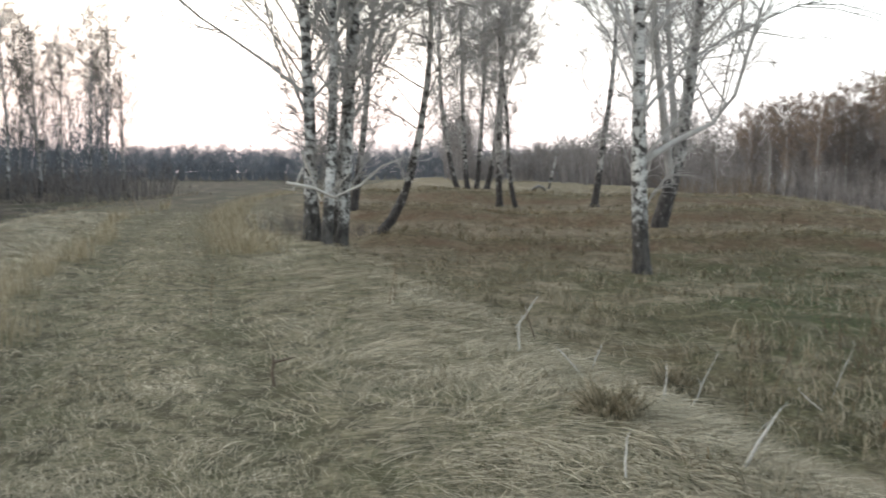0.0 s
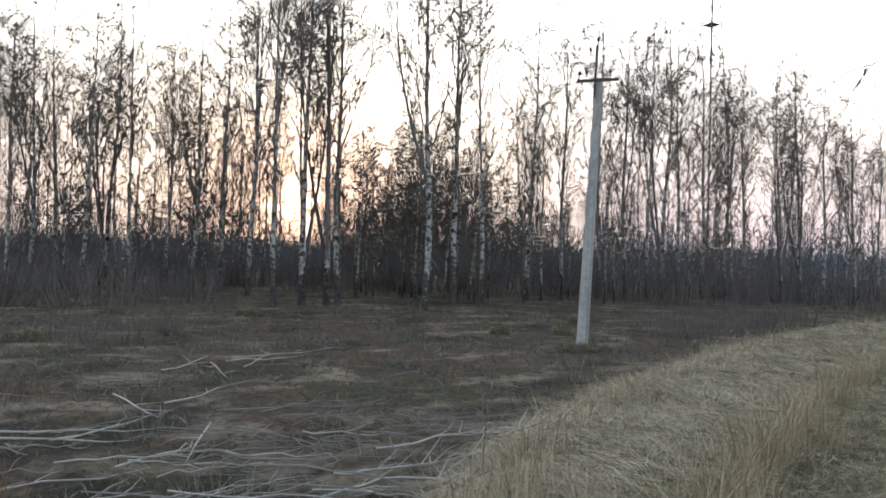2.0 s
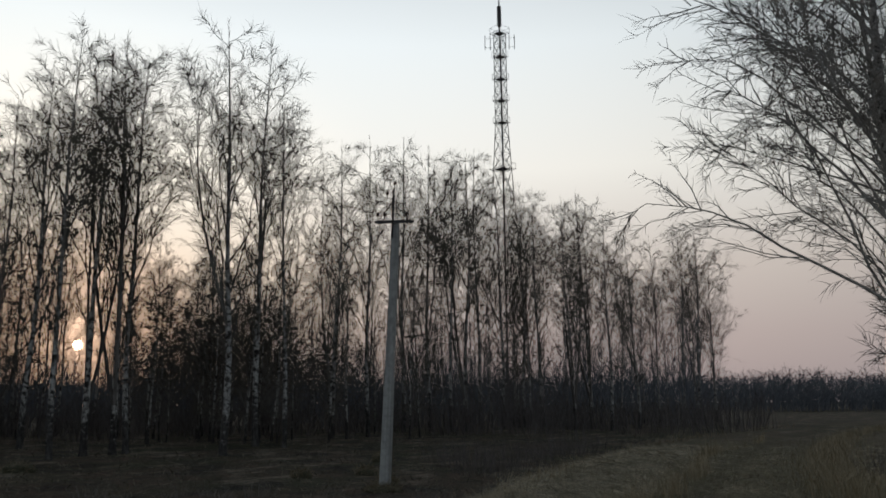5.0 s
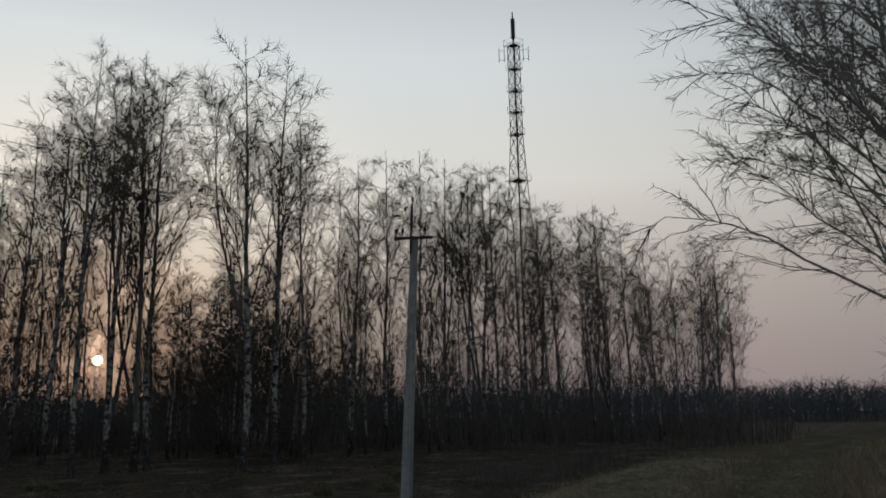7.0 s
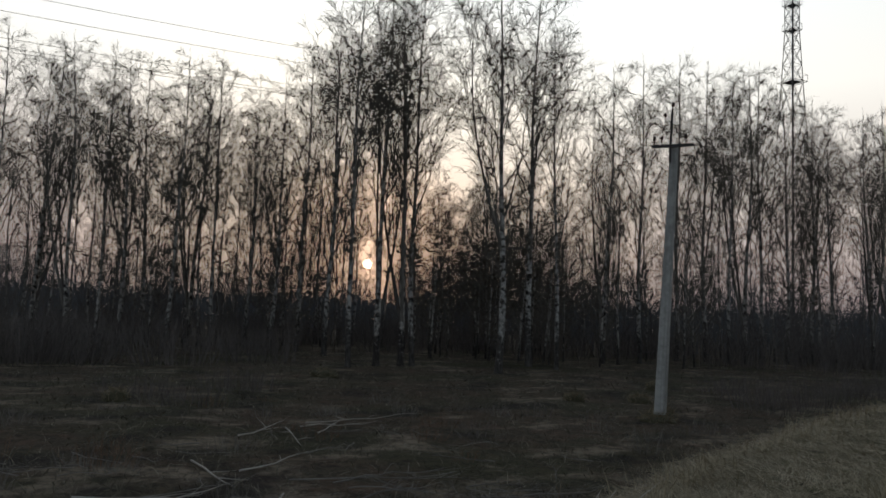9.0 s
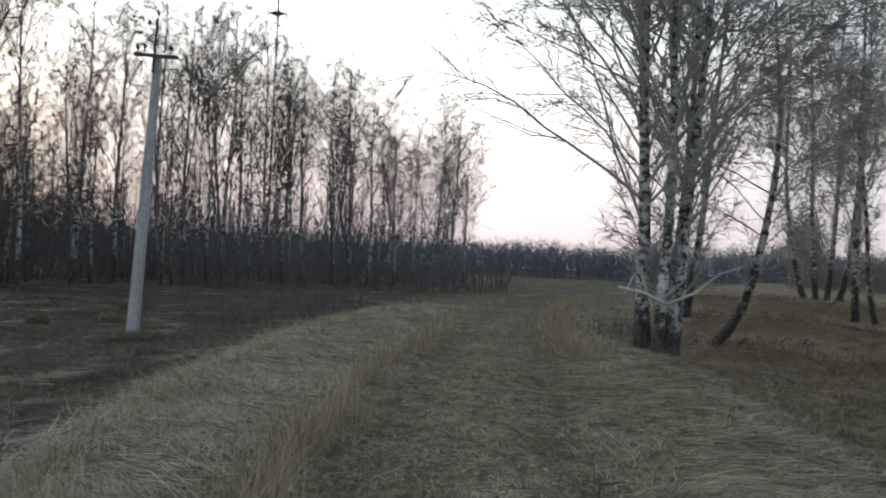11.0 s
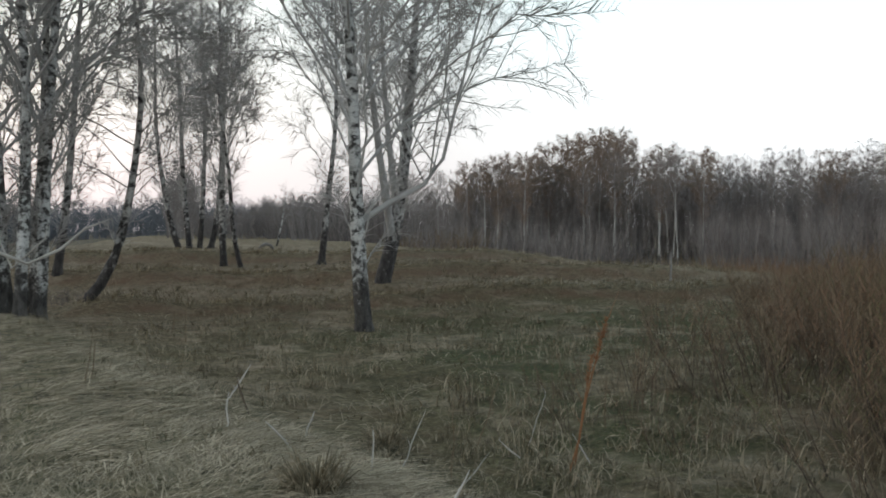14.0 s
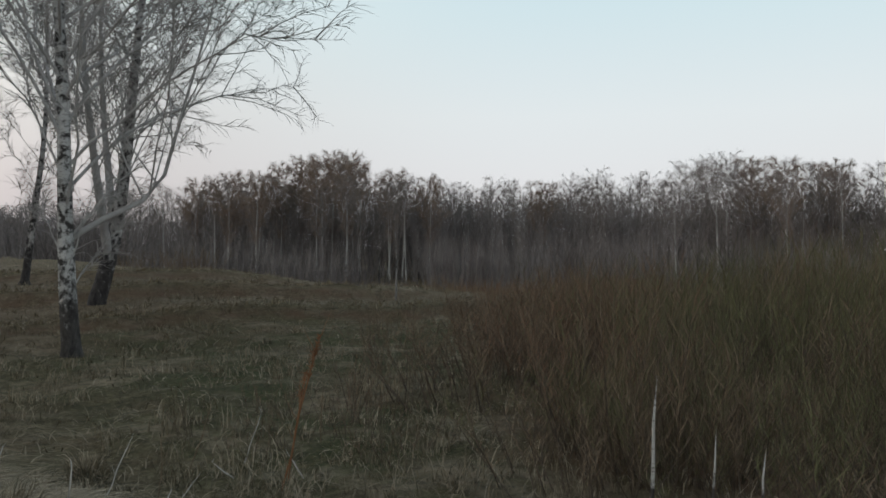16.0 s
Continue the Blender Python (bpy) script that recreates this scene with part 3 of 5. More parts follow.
    tw, _, _ = sprout(rs, tp[None], np.array([h]), limbs, 0.72, (15, 40), lambda L, f, u: h * 0.06 * u * (1.3 - f), 3, 0.0, 0.3, 0.6)
    fine.add(tw, np.tile((twig_r * 1.2, twig_r * 0.8, 0.001), (len(tw), 1)))
    return trunk, arms, fine


def joined(soups):
    s = Twigs()
    for o in soups:
        s.blocks += o.blocks
    return s


def tree_thing(shape, bark, limb, twig, label, group="", name="birch_tree", split=False):
    """split: every limb is a part of its own; else limbs and twigs together are the crown."""
    top = new(name)
    tagged(top, label, "tree", group)
    part("trunk", shape[0].mesh("trunk", bark), top)
    if split:
        for arm_s in shape[1]:
            part("limb", arm_s.mesh("limb", limb), top)
        part("crown", shape[2].mesh("crown", twig, smooth=False), top, "fine bare twigs")
        return top
    crown = joined([*shape[1], shape[2]])
    thick = sum(o.faces() for o in shape[1])
    me = crown.mesh("crown", limb, smooth=False)
    me.materials.append(twig)
    kinds = np.zeros(len(me.polygons), dtype=np.int32)
    kinds[thick:] = 1
    me.polygons.foreach_set("material_index", kinds)
    part("crown", me, top, "bare limbs and fine twigs")
    return top


def stand(az, d, turn=0.0, scale=1.0, sink=0.03, zscale=None, tilt=(0, 0)):
    x, y = polar(az, d)
    m = pose(x, y, ground_z(x, y) - sink, tilt[0], tilt[1], turn)
    return m @ Matrix.Diagonal((scale, scale, zscale or scale, 1))


def put_tree(model, az, d, height, model_h, turn, rnd):
    """A copy of a model tree, scaled to the height that it has here."""
    k = height / model_h
    w = k * rnd.uniform(0.9, 1.12)
    ob = copy_thing(model, Matrix())
    x, y = polar(az, d)
    ob.matrix_basis = pose(x, y, ground_z(x, y) - 0.05, rnd.uniform(-1.8, 1.8), rnd.uniform(-1.8, 1.8), turn) @ Matrix.Diagonal((w, w, k, 1))
    return ob


rnd = random.Random(7)

# near trees beside the track, each of its own shape
NEAR = []


def near_tree(az, d, turn, label, bark, limb=LIMB, twig=TWIG, **k):
    t = tree_thing(bare_tree(**k), bark, limb, twig, label, split=True)
    t.matrix_basis = stand(az, d, turn)
    NEAR.append(t)
    return t


CROWN = dict(twig_r=0.008, twig_len=0.5, subs=15, twigs=10, mist=26, sag=0.5, stout=1.0, low=0.10, high=0.95, young=0.08, fan=(20, 54), side=0.42)
SLIM = dict(twig_r=0.010, twig_len=0.7, subs=10, twigs=8, mist=18, sag=0.35, rise=0.42, arch=0.05, stout=0.8)
clump = near_tree(9.35, 19.6, 0, "white birch of a clump, black-scarred bark, bare spreading limbs", BARK, seed=11, h=17, r=0.18, base=0.11, limbs=48, width=5.3, rise=0.40, arch=0.11, weep=0.12, lean=(0.1, -0.2), **CROWN)
near_tree(8.2, 19.0, 0, "slender birch of a clump, mottled bark, bare spreading limbs", BARK, seed=12, h=17.5, r=0.14, base=0.2, limbs=34, width=3.9, rise=0.42, arch=0.09, weep=0.1, lean=(0.3, 0.2), **CROWN)
near_tree(7.15, 19.4, 0, "grey-white birch of a clump, dark foot, dense fine twigs", BARK, seed=13, h=16, r=0.155, base=0.12, limbs=42, width=4.3, rise=0.38, arch=0.09, weep=0.12, lean=(0.5, 0.3), **CROWN)
near_tree(8.75, 20.4, 0, "slim grey birch in the middle of a clump", BARK, seed=16, h=15.5, r=0.13, base=0.16, limbs=27, width=3.5, rise=0.40, arch=0.08, weep=0.1, lean=(-0.5, 0.4), **CROWN)
near_tree(7.6, 20.3, 0, "slim white birch in the middle of a clump", BARK, seed=17, h=15, r=0.12, base=0.14, limbs=29, width=3.7, rise=0.38, arch=0.07, weep=0.1, lean=(0.9, -0.3), **CROWN)
near_tree(6.3, 31, 0, "grey birch standing behind the clump", BARK_BLACK, seed=14, h=17, r=0.16, base=0.14, limbs=40, width=2.9, lean=(1.2, 0), **SLIM)
near_tree(4.6, 22.8, 0, "leaning dark birch with a bent trunk", BARK_BLACK, seed=15, h=10.5, r=0.15, base=0.2, limbs=34, width=2.9, twig_r=0.0065, twig_len=0.6, subs=11, twigs=9, mist=16, rise=0.3, arch=0.05, lean=(1.3, 0.3), wobble=0.1, flare=1.2, crook=3.0)
for i, (az, d, lx, ly, hh, rr) in enumerate([(-1.1, 46, -1.3, 0, 16, 0.17), (-1.7, 46.5, -0.4, 1, 18, 0.17), (-2.3, 46, 0.5, -1, 17.5, 0.16), (-3.0, 47, 1.0, 0, 17, 0.17)]):
    near_tree(az, d, 0, "stem of a splayed birch group on a grassy mound", BARK_BLACK, seed=20 + i, h=hh, r=rr, base=0.18, limbs=38, width=2.7, lean=(lx, ly), crook=2.0, flare=2.3, **SLIM)
near_tree(-3.95, 37.5, 30, "upright birch with a dark foot on a mound", BARK_BLACK, seed=30, h=18, r=0.165, base=0.14, limbs=46, width=2.8, **SLIM)
near_tree(-5.1, 36.5, 80, "thin crooked birch stem beside a mound", BARK_BLACK, seed=31, h=12, r=0.12, base=0.3, limbs=26, width=1.7, lean=(-0.7, 0.2), wobble=0.2, **SLIM)
near_tree(-10.5, 37, 0, "birch with a flared dark foot on a grass hummock", BARK_BLACK, seed=32, h=15, r=0.17, base=0.2, limbs=36, width=3.0, lean=(0.9, 0), flare=2.3, **SLIM)
near_tree(-13.87, 17, 0, "broad white birch with a black foot and weeping twigs", BARK_FOOT, limb=LIMB_WHITE, seed=33, h=14, r=0.19, base=0.15, limbs=48, width=5.2, shift=(1.3, -0.3), subs=14, twigs=11, mist=22, stout=1.0, twig_len=0.5, twig_r=0.0068, sag=0.6, rise=0.43, low=0.12, young=0.08, fan=(20, 52), side=0.4, arch=0.12, weep=0.1, lean=(-0.2, 0.3), flare=1.55, extra=[[(-0.04, 0.14, 2.3), (0.56, -0.02, 2.7), (1.24, -0.23, 3.07), (1.62, -0.36, 3.6), (1.99, -0.49, 5.1), (2.45, -0.67, 6.9), (2.66, -0.76, 8.5)]])
near_tree(-14.8, 28, 0, "thick dark-barked leaning birch behind a white one", BARK_BLACK, seed=34, h=15, r=0.29, base=0.18, limbs=40, width=3.9, twig_r=0.0075, twig_len=0.7, subs=10, twigs=9, mist=18, rise=0.36, arch=0.08, sag=0.4, lean=(1.6, 0), flare=1.1, fork=2)
near_tree(-7.3, 62, 0, "slender white dead birch sapling", BARK, seed=35, h=5, r=0.08, base=0.3, limbs=8, width=0.8, subs=3, twigs=3, mist=2, lean=(0.8, 0))

# a bleached broken limb that hangs round the clump's foot
bpy.context.view_layer.update()
inv = clump.matrix_basis.inverted()
for pts, r0 in ((((-3.55, 18.48, 1.36), (-2.98, 18.58, 1.26), (-2.5, 18.65, 1.03), (-1.89, 18.72, 1.32), (-1.41, 18.77, 1.75), (-0.76, 18.8, 2.01)), 0.045), (((-3.3, 19.2, 2.0), (-2.79, 18.61, 0.95), (-2.17, 18.69, 1.55), (-2.11, 18.7, 1.94)), 0.03), (((-3.25, 18.9, 1.7), (-3.4, 18.5, 1.2), (-3.75, 18.4, 1.25)), 0.025)):
    dead = Soup()
    dead.tube([inv @ Vector(p) for p in pts], [r0 * (1 - 0.6 * k / len(pts)) for k in range(len(pts))], 6)
    part("limb", dead.mesh("limb", DEADWOOD), clump, "bleached broken limb")

# model trees of the wood
WOOD = "birches of the wood"
MODELS = []
for i, (bark, label, k) in enumerate([
    (BARK_FAR, "tall bare birch at the wood's edge, pale trunk", dict(base=0.24, limbs=40, width=3.0, rise=0.5)),
    (BARK_BLACK, "tall bare birch with a dark forked trunk", dict(base=0.27, limbs=28, width=2.9, rise=0.5, fork=2)),
    (BARK_FAR, "slim bare birch with upright twigs", dict(base=0.28, limbs=38, width=2.4, rise=0.48)),
    (BARK_FAR, "bare birch with an oval crown of fine twigs", dict(base=0.20, limbs=34, width=2.8, rise=0.48, fork=1)),
]):
    MODELS.append(tree_thing(bare_tree(50 + i, 20, 0.15 + 0.02 * (i % 2), subs=9, twigs=8, mist=16, twig_len=0.7, twig_r=0.0096, sag=0.35, arch=0.06, weep=0.03, sides=8, high=0.9, stout=0.95, **k), bark, LIMB_DARK, TWIG_DARK, label, WOOD))
LIGHT = [tree_thing(bare_tree(60 + i, 20, 0.14, base=0.36 - 0.06 * i, width=2.1 + 0.3 * i, limbs=30, subs=7, twigs=7, mist=12, twig_len=0.8, twig_r=0.011, rise=0.46, arch=0.04, sag=0.3, sides=6, stout=0.8), BARK_FAR if i else BARK_BLACK, LIMB_DARK, TWIG_DARK, "slender bare birch deep in the wood", WOOD) for i in range(2)]
BUSHY = [tree_thing(bare_tree(70 + i, 12, 0.085, base=0.12, width=2.9, limbs=36, subs=8, twigs=8, mist=12, twig_len=0.65, twig_r=0.0085, rise=0.4, arch=0.03, sag=0.25, sides=6), BARK_BLACK, LIMB_DARK, TWIG_DARK, "young bushy bare tree, dense dark twigs", "young trees of the wood") for i in range(2)]

# azimuth, distance, elevation of the top
ROW_A = [(68.3, 57, 19.5), (66.4, 52, 22.0), (64.7, 40, 24.6), (62.8, 42, 24.0), (61.1, 43, 24.3), (60.3, 43.5, 24.0), (54.3, 39, 25.8), (52.2, 48, 24.8), (50.3, 46, 21.5), (47.2, 56, 18.6), (44.7, 60, 18.8), (42.3, 68, 18.5), (40.4, 70, 18.0), (39.0, 68, 17.6)]
ROW_B = [(38.1, 70, 18.0), (37.0, 72, 18.2), (35.5, 74, 16.5), (34.0, 76, 15.2), (32.8, 72, 15.0), (30.5, 70, 14.6), (29.4, 74, 14.8), (28.1, 68, 13.5), (26.3, 72, 11.6), (25.0, 88, 11.4), (23.4, 88, 12.4), (22.4, 92, 12.0), (21.3, 95, 9.6)]
ROW_C = [(70.2, 60, 16.8), (71.8, 62, 16.5), (74.0, 58, 17.7), (75.6, 62, 17.4), (77.0, 56, 17.8), (78.3, 62, 17.3), (79.9, 58, 17.2), (81.2, 60, 17.7), (83.0, 55, 18.0), (85.0, 60, 17.5), (87.5, 56, 18.0), (90.0, 58, 17.0)]
used = set()


def from_models(models, model_h, az, d, height, k):
    m = models[k % len(models)]
    if m.name not in used:
        used.add(m.name)
        ob = m
        s = height / model_h
        x, y = polar(az, d)
        ob.matrix_basis = pose(x, y, ground_z(x, y) - 0.05, 0, 0, rnd.uniform(0, 360)) @ Matrix.Diagonal((s, s, s, 1))
        return ob
    return put_tree(m, az, d, height, model_h, rnd.uniform(0, 360), rnd)


for k, (az, d, el) in enumerate(ROW_A + ROW_B + ROW_C):
    x, y = polar(az, d)
    from_models(MODELS, 20, az, d, 1.6 + d * math.tan(radians(el)) - ground_z(x, y), k * 3 + k // 4)
for k in range(84):
    az = 21 + 76 * (k + rnd.random()) / 84
    if abs(az - SUN_AZ) < 0.8:
        az += 1.6
    d = rnd.uniform(72, 125) if az < 45 else rnd.uniform(52, 96)
    top = (13.5 if az > 45 else 8 + (az - 21) * 0.28)
    from_models(LIGHT, 20, az, d, min(19, 2.0 + d * math.tan(radians(top * rnd.uniform(0.75, 1.0)))), rnd.randrange(2))
for k in range(60):
    az = rnd.choice([rnd.uniform(47, 61), rnd.uniform(50, 60), rnd.uniform(33, 60), rnd.uniform(66, 95)])
    if abs(az - SUN_AZ) < 2.2:
        az += 4.4
    d = rnd.uniform(50, 85)
    from_models(BUSHY, 12, az, d, rnd.uniform(7.5, 13), k)

# ---- undergrowth and shrubs ----
def shrub_shape(seed, h, stems, spread, r, twigs, stiff=1.0, fan=0.25):
    """Stems and side twigs of a leafless bush."""
    rnd2 = random.Random(seed)
    s, fine = Soup(), Soup()
    for i in range(stems):
        a, o = rnd2.uniform(0, 6.28), spread * math.sqrt(rnd2.random())
        p = Vector((math.cos(a) * o, math.sin(a) * o, -0.05))
        hh = h * rnd2.uniform(0.5, 1.0)
        way = Vector((math.cos(a) * fan * o / spread + rnd2.uniform(-0.16, 0.16), math.sin(a) * fan * o / spread + rnd2.uniform(-0.16, 0.16), 1)).normalized()
        pts = [p]
        for k in range(3):
            way = (way + Vector((rnd2.uniform(-0.13, 0.13), rnd2.uniform(-0.13, 0.13), 0.12 * stiff))).normalized()
            pts.append(pts[-1] + way * hh / 3)
        rr = r * rnd2.uniform(0.6, 1.2)
        s.tube(pts, [rr, rr * 0.8, rr * 0.5, 0.001], 3)
        for t_i in range(twigs):
            g = 0.3 + 0.7 * (t_i + rnd2.random()) / twigs
            q = curve_at(pts, min(g, 0.99))
            b = rnd2.uniform(0, 6.28)
            tw = Vector((math.cos(b) * 0.42, math.sin(b) * 0.42, rnd2.uniform(0.6, 1.2))).normalized()
            tl = hh * rnd2.uniform(0.12, 0.3)
            fine.tube([q, q + tw * tl], [rr * 0.55, 0.001], 3)
    return s, fine


def shrub(shape, mat, label, group, name="willow_shrub", stem_mat=None):
    top = tagged(new(name), label, "shrub", group)
    tagged(part("stem", shape[0].mesh("stem", stem_mat or mat, smooth=False), top), kind="stuff")
    tagged(part("twig", shape[1].mesh("twig", mat, smooth=False), top), kind="stuff")
    return top


def scatter(models, spots):
    """Stands copies of the models at (azimuth, distance, width, height) spots; the models themselves take the first ones."""
    fresh = list(models)
    for k, (az, d, w, h) in enumerate(spots):
        m = models[k % len(models)]
        ob = m if m in fresh else copy_thing(m, Matrix())
        if m in fresh:
            fresh.remove(m)
        x, y = polar(az, d)
        ob.matrix_basis = pose(x, y, ground_z(x, y) - 0.03, 0, 0, rnd.uniform(0, 360)) @ Matrix.Diagonal((w, w, h, 1))


under = [shrub(shrub_shape(90 + i, 3.0, 62, 1.9, 0.022, 5), BRUSH, "dense dark leafless undergrowth bush below birches", "undergrowth of the wood", "undergrowth_bush") for i in range(3)]
spots = [(rnd.uniform(19, 97), rnd.uniform(60, 100), rnd.uniform(1.0, 1.7), rnd.uniform(0.7, 1.15)) for _ in range(60)]
spots += [(rnd.uniform(68, 97), rnd.uniform(38, 52), rnd.uniform(1.0, 1.5), rnd.uniform(0.6, 0.95)) for _ in range(20)]
scatter(under, spots)

near_will = [shrub(shrub_shape(100 + i, 2.4, 34, 0.9, 0.0095, 14, fan=0.35), m, lab, "willow thicket", "willow_shrub", WILLOW_STEM) for i, (m, lab) in enumerate([
    (WILLOW, "leafless brown willow shrub with upright shoots"), (WILLOW_RED, "leafless rust-coloured willow shrub with upright shoots"), (WILLOW_OLIVE, "leafless olive-brown willow shrub with upright shoots")])]
brown_side, olive_side = [], []
for k in range(104):
    az = -40.0 - 32 * rnd.random() ** 0.8
    d = 8.5 + 19 * rnd.random() ** 0.9 if az < -50 else rnd.uniform(10.5, 28)
    x, y = polar(az, d)
    top = -2.6 + 2.6 * step(-37, -52, az) + 2.0 * step(-54, -66, az)
    tall_to = 1.6 + d * math.tan(radians(top)) - ground_z(x, y)
    (brown_side if az + rnd.uniform(-6, 6) > -50 else olive_side).append((az, d, rnd.uniform(0.8, 1.3), max(0.3, tall_to / 2.4 * rnd.uniform(0.7, 1.05))))
sparse_side = [(rnd.uniform(-41, -33), rnd.uniform(11, 27), rnd.uniform(0.4, 0.8), rnd.uniform(0.3, 0.55)) for _ in range(9)]
sparse_side += [(-31.6, 9.6, 0.5, 0.5), (-33.4, 9.0, 0.45, 0.55), (-29.5, 8.6, 0.4, 0.35), (-26.0, 8.4, 0.35, 0.3), (-23.5, 9.2, 0.4, 0.28), (-27.5, 10.5, 0.5, 0.35), (-35.0, 10.5, 0.6, 0.6)]
for _ in range(9):
    sparse_side.append((rnd.uniform(-46, -33), rnd.uniform(8, 14), rnd.uniform(0.35, 0.6), rnd.uniform(0.2, 0.4)))
sparse = [shrub(shrub_shape(106 + i, 2.4, 11, 0.9, 0.010, 7, fan=0.3), (WILLOW_RED, WILLOW)[i], "a few thin rust-brown willow shoots in the grass", "willow shoots", "willow_shrub", WILLOW_STEM) for i in range(2)]
scatter(sparse, sparse_side)
scatter([near_will[0], near_will[1]], brown_side)
olive_side += [(rnd.uniform(-72, -46), rnd.uniform(6.6, 10), rnd.uniform(0.6, 0.9), rnd.uniform(0.3, 0.55)) for _ in range(26)]
scatter([near_will[2], copy_thing(near_will[0], Matrix())], olive_side)
weeds = [shrub(shrub_shape(115 + i, 0.5, 26, 0.28, 0.0035, 4, fan=0.6), (LIMB_DARK, WILLOW_RED, DEADWOOD_GREY)[i], ("dark dead weed tuft in the field", "rust-brown dead weed tuft in the field", "grey dead weed tuft in the field")[i], "dead weeds in the field", "weed_tuft") for i in range(3)]
weed_spots = []
while len(weed_spots) < 60:
    az, d = rnd.uniform(36, 92), 7 + 17 * rnd.random() ** 1.4
    u_, s_ = along(*polar(az, d))
    if s_ < left_edge(u_) - 0.5:
        weed_spots.append((az, d, rnd.uniform(0.8, 1.6), rnd.uniform(0.5, 1.2)))
scatter(weeds, weed_spots)
low = [shrub(shrub_shape(110 + i, 1.0, 70, 0.8, 0.007, 5), BRUSH, "low dark tangled bush in the meadow", "low meadow bushes", "low_bush") for i in range(2)]
scatter(low, [(11.0, 21.5, 1.2, 0.7), (10.2, 22.5, 1.0, 0.8), (36, 27, 1.6, 1.1), (34.5, 29, 1.5, 1.0), (37.5, 30, 1.6, 1.2), (33, 33, 1.8, 1.1), (31.5, 37, 1.8, 1.2), (30, 40, 2.0, 1.2), (39, 33, 1.4, 0.9), (75, 22, 1.3, 0.7), (72, 26, 1.5, 0.9), (78, 24, 1.4, 0.8), (5.6, 24, 0.9, 0.5), (-24, 50, 2.4, 1.5), (-27, 49, 2.6, 1.6), (-30, 46, 2.4, 1.4), (-33, 44, 2.2, 1.3), (-20, 54, 2.4, 1.4)])

BARK_PALE = birch_bark("birch_bark_pale", (0.50, 0.48, 0.45), (0.09, 0.08, 0.07), 1.0, 0.6)
# ---- the wood across the valley ----
FOREST = "trees across the valley"
FAR_MODELS = [tree_thing(bare_tree(120 + i, 16, 0.12, base=(0.5, 0.42, 0.3)[i], width=(2.1, 2.5, 2.3)[i], limbs=30, subs=6, twigs=6, mist=10, twig_len=0.7, twig_r=0.014, rise=0.6, arch=0.02, sag=0.0, stout=1.2, sides=6, low=0.25, high=0.88), BARK_PALE if i != 2 else BARK_BLACK, FARBROWN, FARBROWN, ["slim bare birch of a distant wood", "white-stemmed bare birch of a distant wood", "grey bare aspen of a distant wood"][i], FOREST, ["birch_tree", "birch_tree", "aspen_tree"][i]) for i in range(3)]
SKY_R = [(-2, 1.6), (-6, 2.4), (-10, 3.5), (-16, 4.0), (-22, 5.3), (-28, 6.5), (-30, 6.9), (-32.5, 5.6), (-36, 5.6), (-39, 5.2), (-41, 6.5), (-43, 4.9), (-47, 6.3), (-50, 5.6), (-53.6, 6.4), (-57, 7.2), (-61, 6.2), (-66, 5.8), (-80, 5.8)]


def skyline(az):
    for (a0, e0), (a1, e1) in zip(SKY_R, SKY_R[1:]):
        if a1 <= az <= a0:
            return e0 + (e1 - e0) * (a0 - az) / (a0 - a1)
    return 5.0


for k in range(120):
    az = -9 - 66 * (k + rnd.random()) / 120
    d = rnd.uniform(96, 132)
    x, y = polar(az, d)
    el = skyline(az) * rnd.uniform(0.72, 1.0)
    from_models(FAR_MODELS, 16, az, d, 1.6 + d * math.tan(radians(el)) - ground_z(x, y), rnd.choice([0, 1, 2, 2, 2]))
belt = [shrub(shrub_shape(130 + i, 5.0, 60, 2.8, 0.032, 6), (BRUSH, FARBROWN)[i], "dense dark leafless thicket below a distant wood", "thicket below the distant wood", "undergrowth_bush") for i in range(2)]
BROWN_FAR = [tree_thing(bare_tree(140 + i, 14, 0.13, base=0.38, width=2.5, limbs=44, subs=8, twigs=8, mist=18, twig_len=0.6, twig_r=0.017, rise=0.5, arch=0.02, sag=0.0, stout=1.2, sides=6, low=0.25, high=0.84), BARK_PALE, RUSTBROWN, RUSTBROWN, "dense brown-crowned tree of a distant wood", FOREST, "aspen_tree") for i in range(2)]
for k, (az, el) in enumerate([(-24.5, 5.4), (-26.2, 6.0), (-27.6, 6.5), (-28.6, 6.6), (-29.6, 6.9), (-30.6, 6.9), (-31.5, 6.3), (-33.6, 5.7), (-58, 6.4), (-60.5, 6.2), (-63, 6.0), (-22.6, 5.3), (-20.5, 4.8), (-36.5, 5.3), (-44.3, 5.0)]):
    d = 100 + (k * 7) % 15
    x, y = polar(az, d)
    from_models(BROWN_FAR, 14, az, d, 1.6 + d * math.tan(radians(el)) - ground_z(x, y), k)
scatter(belt, [(rnd.uniform(-75, -8), rnd.uniform(78, 110), rnd.uniform(1.0, 1.7), rnd.uniform(0.8, 1.5)) for _ in range(64)])
front = [shrub(shrub_shape(134 + i, 2.2, 70, 1.8, 0.02, 7, fan=0.7), (WILLOW, WILLOW_RED)[i], ("rounded brown leafless bush before a distant wood", "rounded rust-brown leafless bush before a distant wood")[i], "bushes before the distant wood", "undergrowth_bush") for i in range(2)]
scatter(front, [(rnd.uniform(-52, -17), rnd.uniform(50, 76), rnd.uniform(0.9, 1.7), rnd.uniform(0.6, 1.1)) for _ in range(34)])


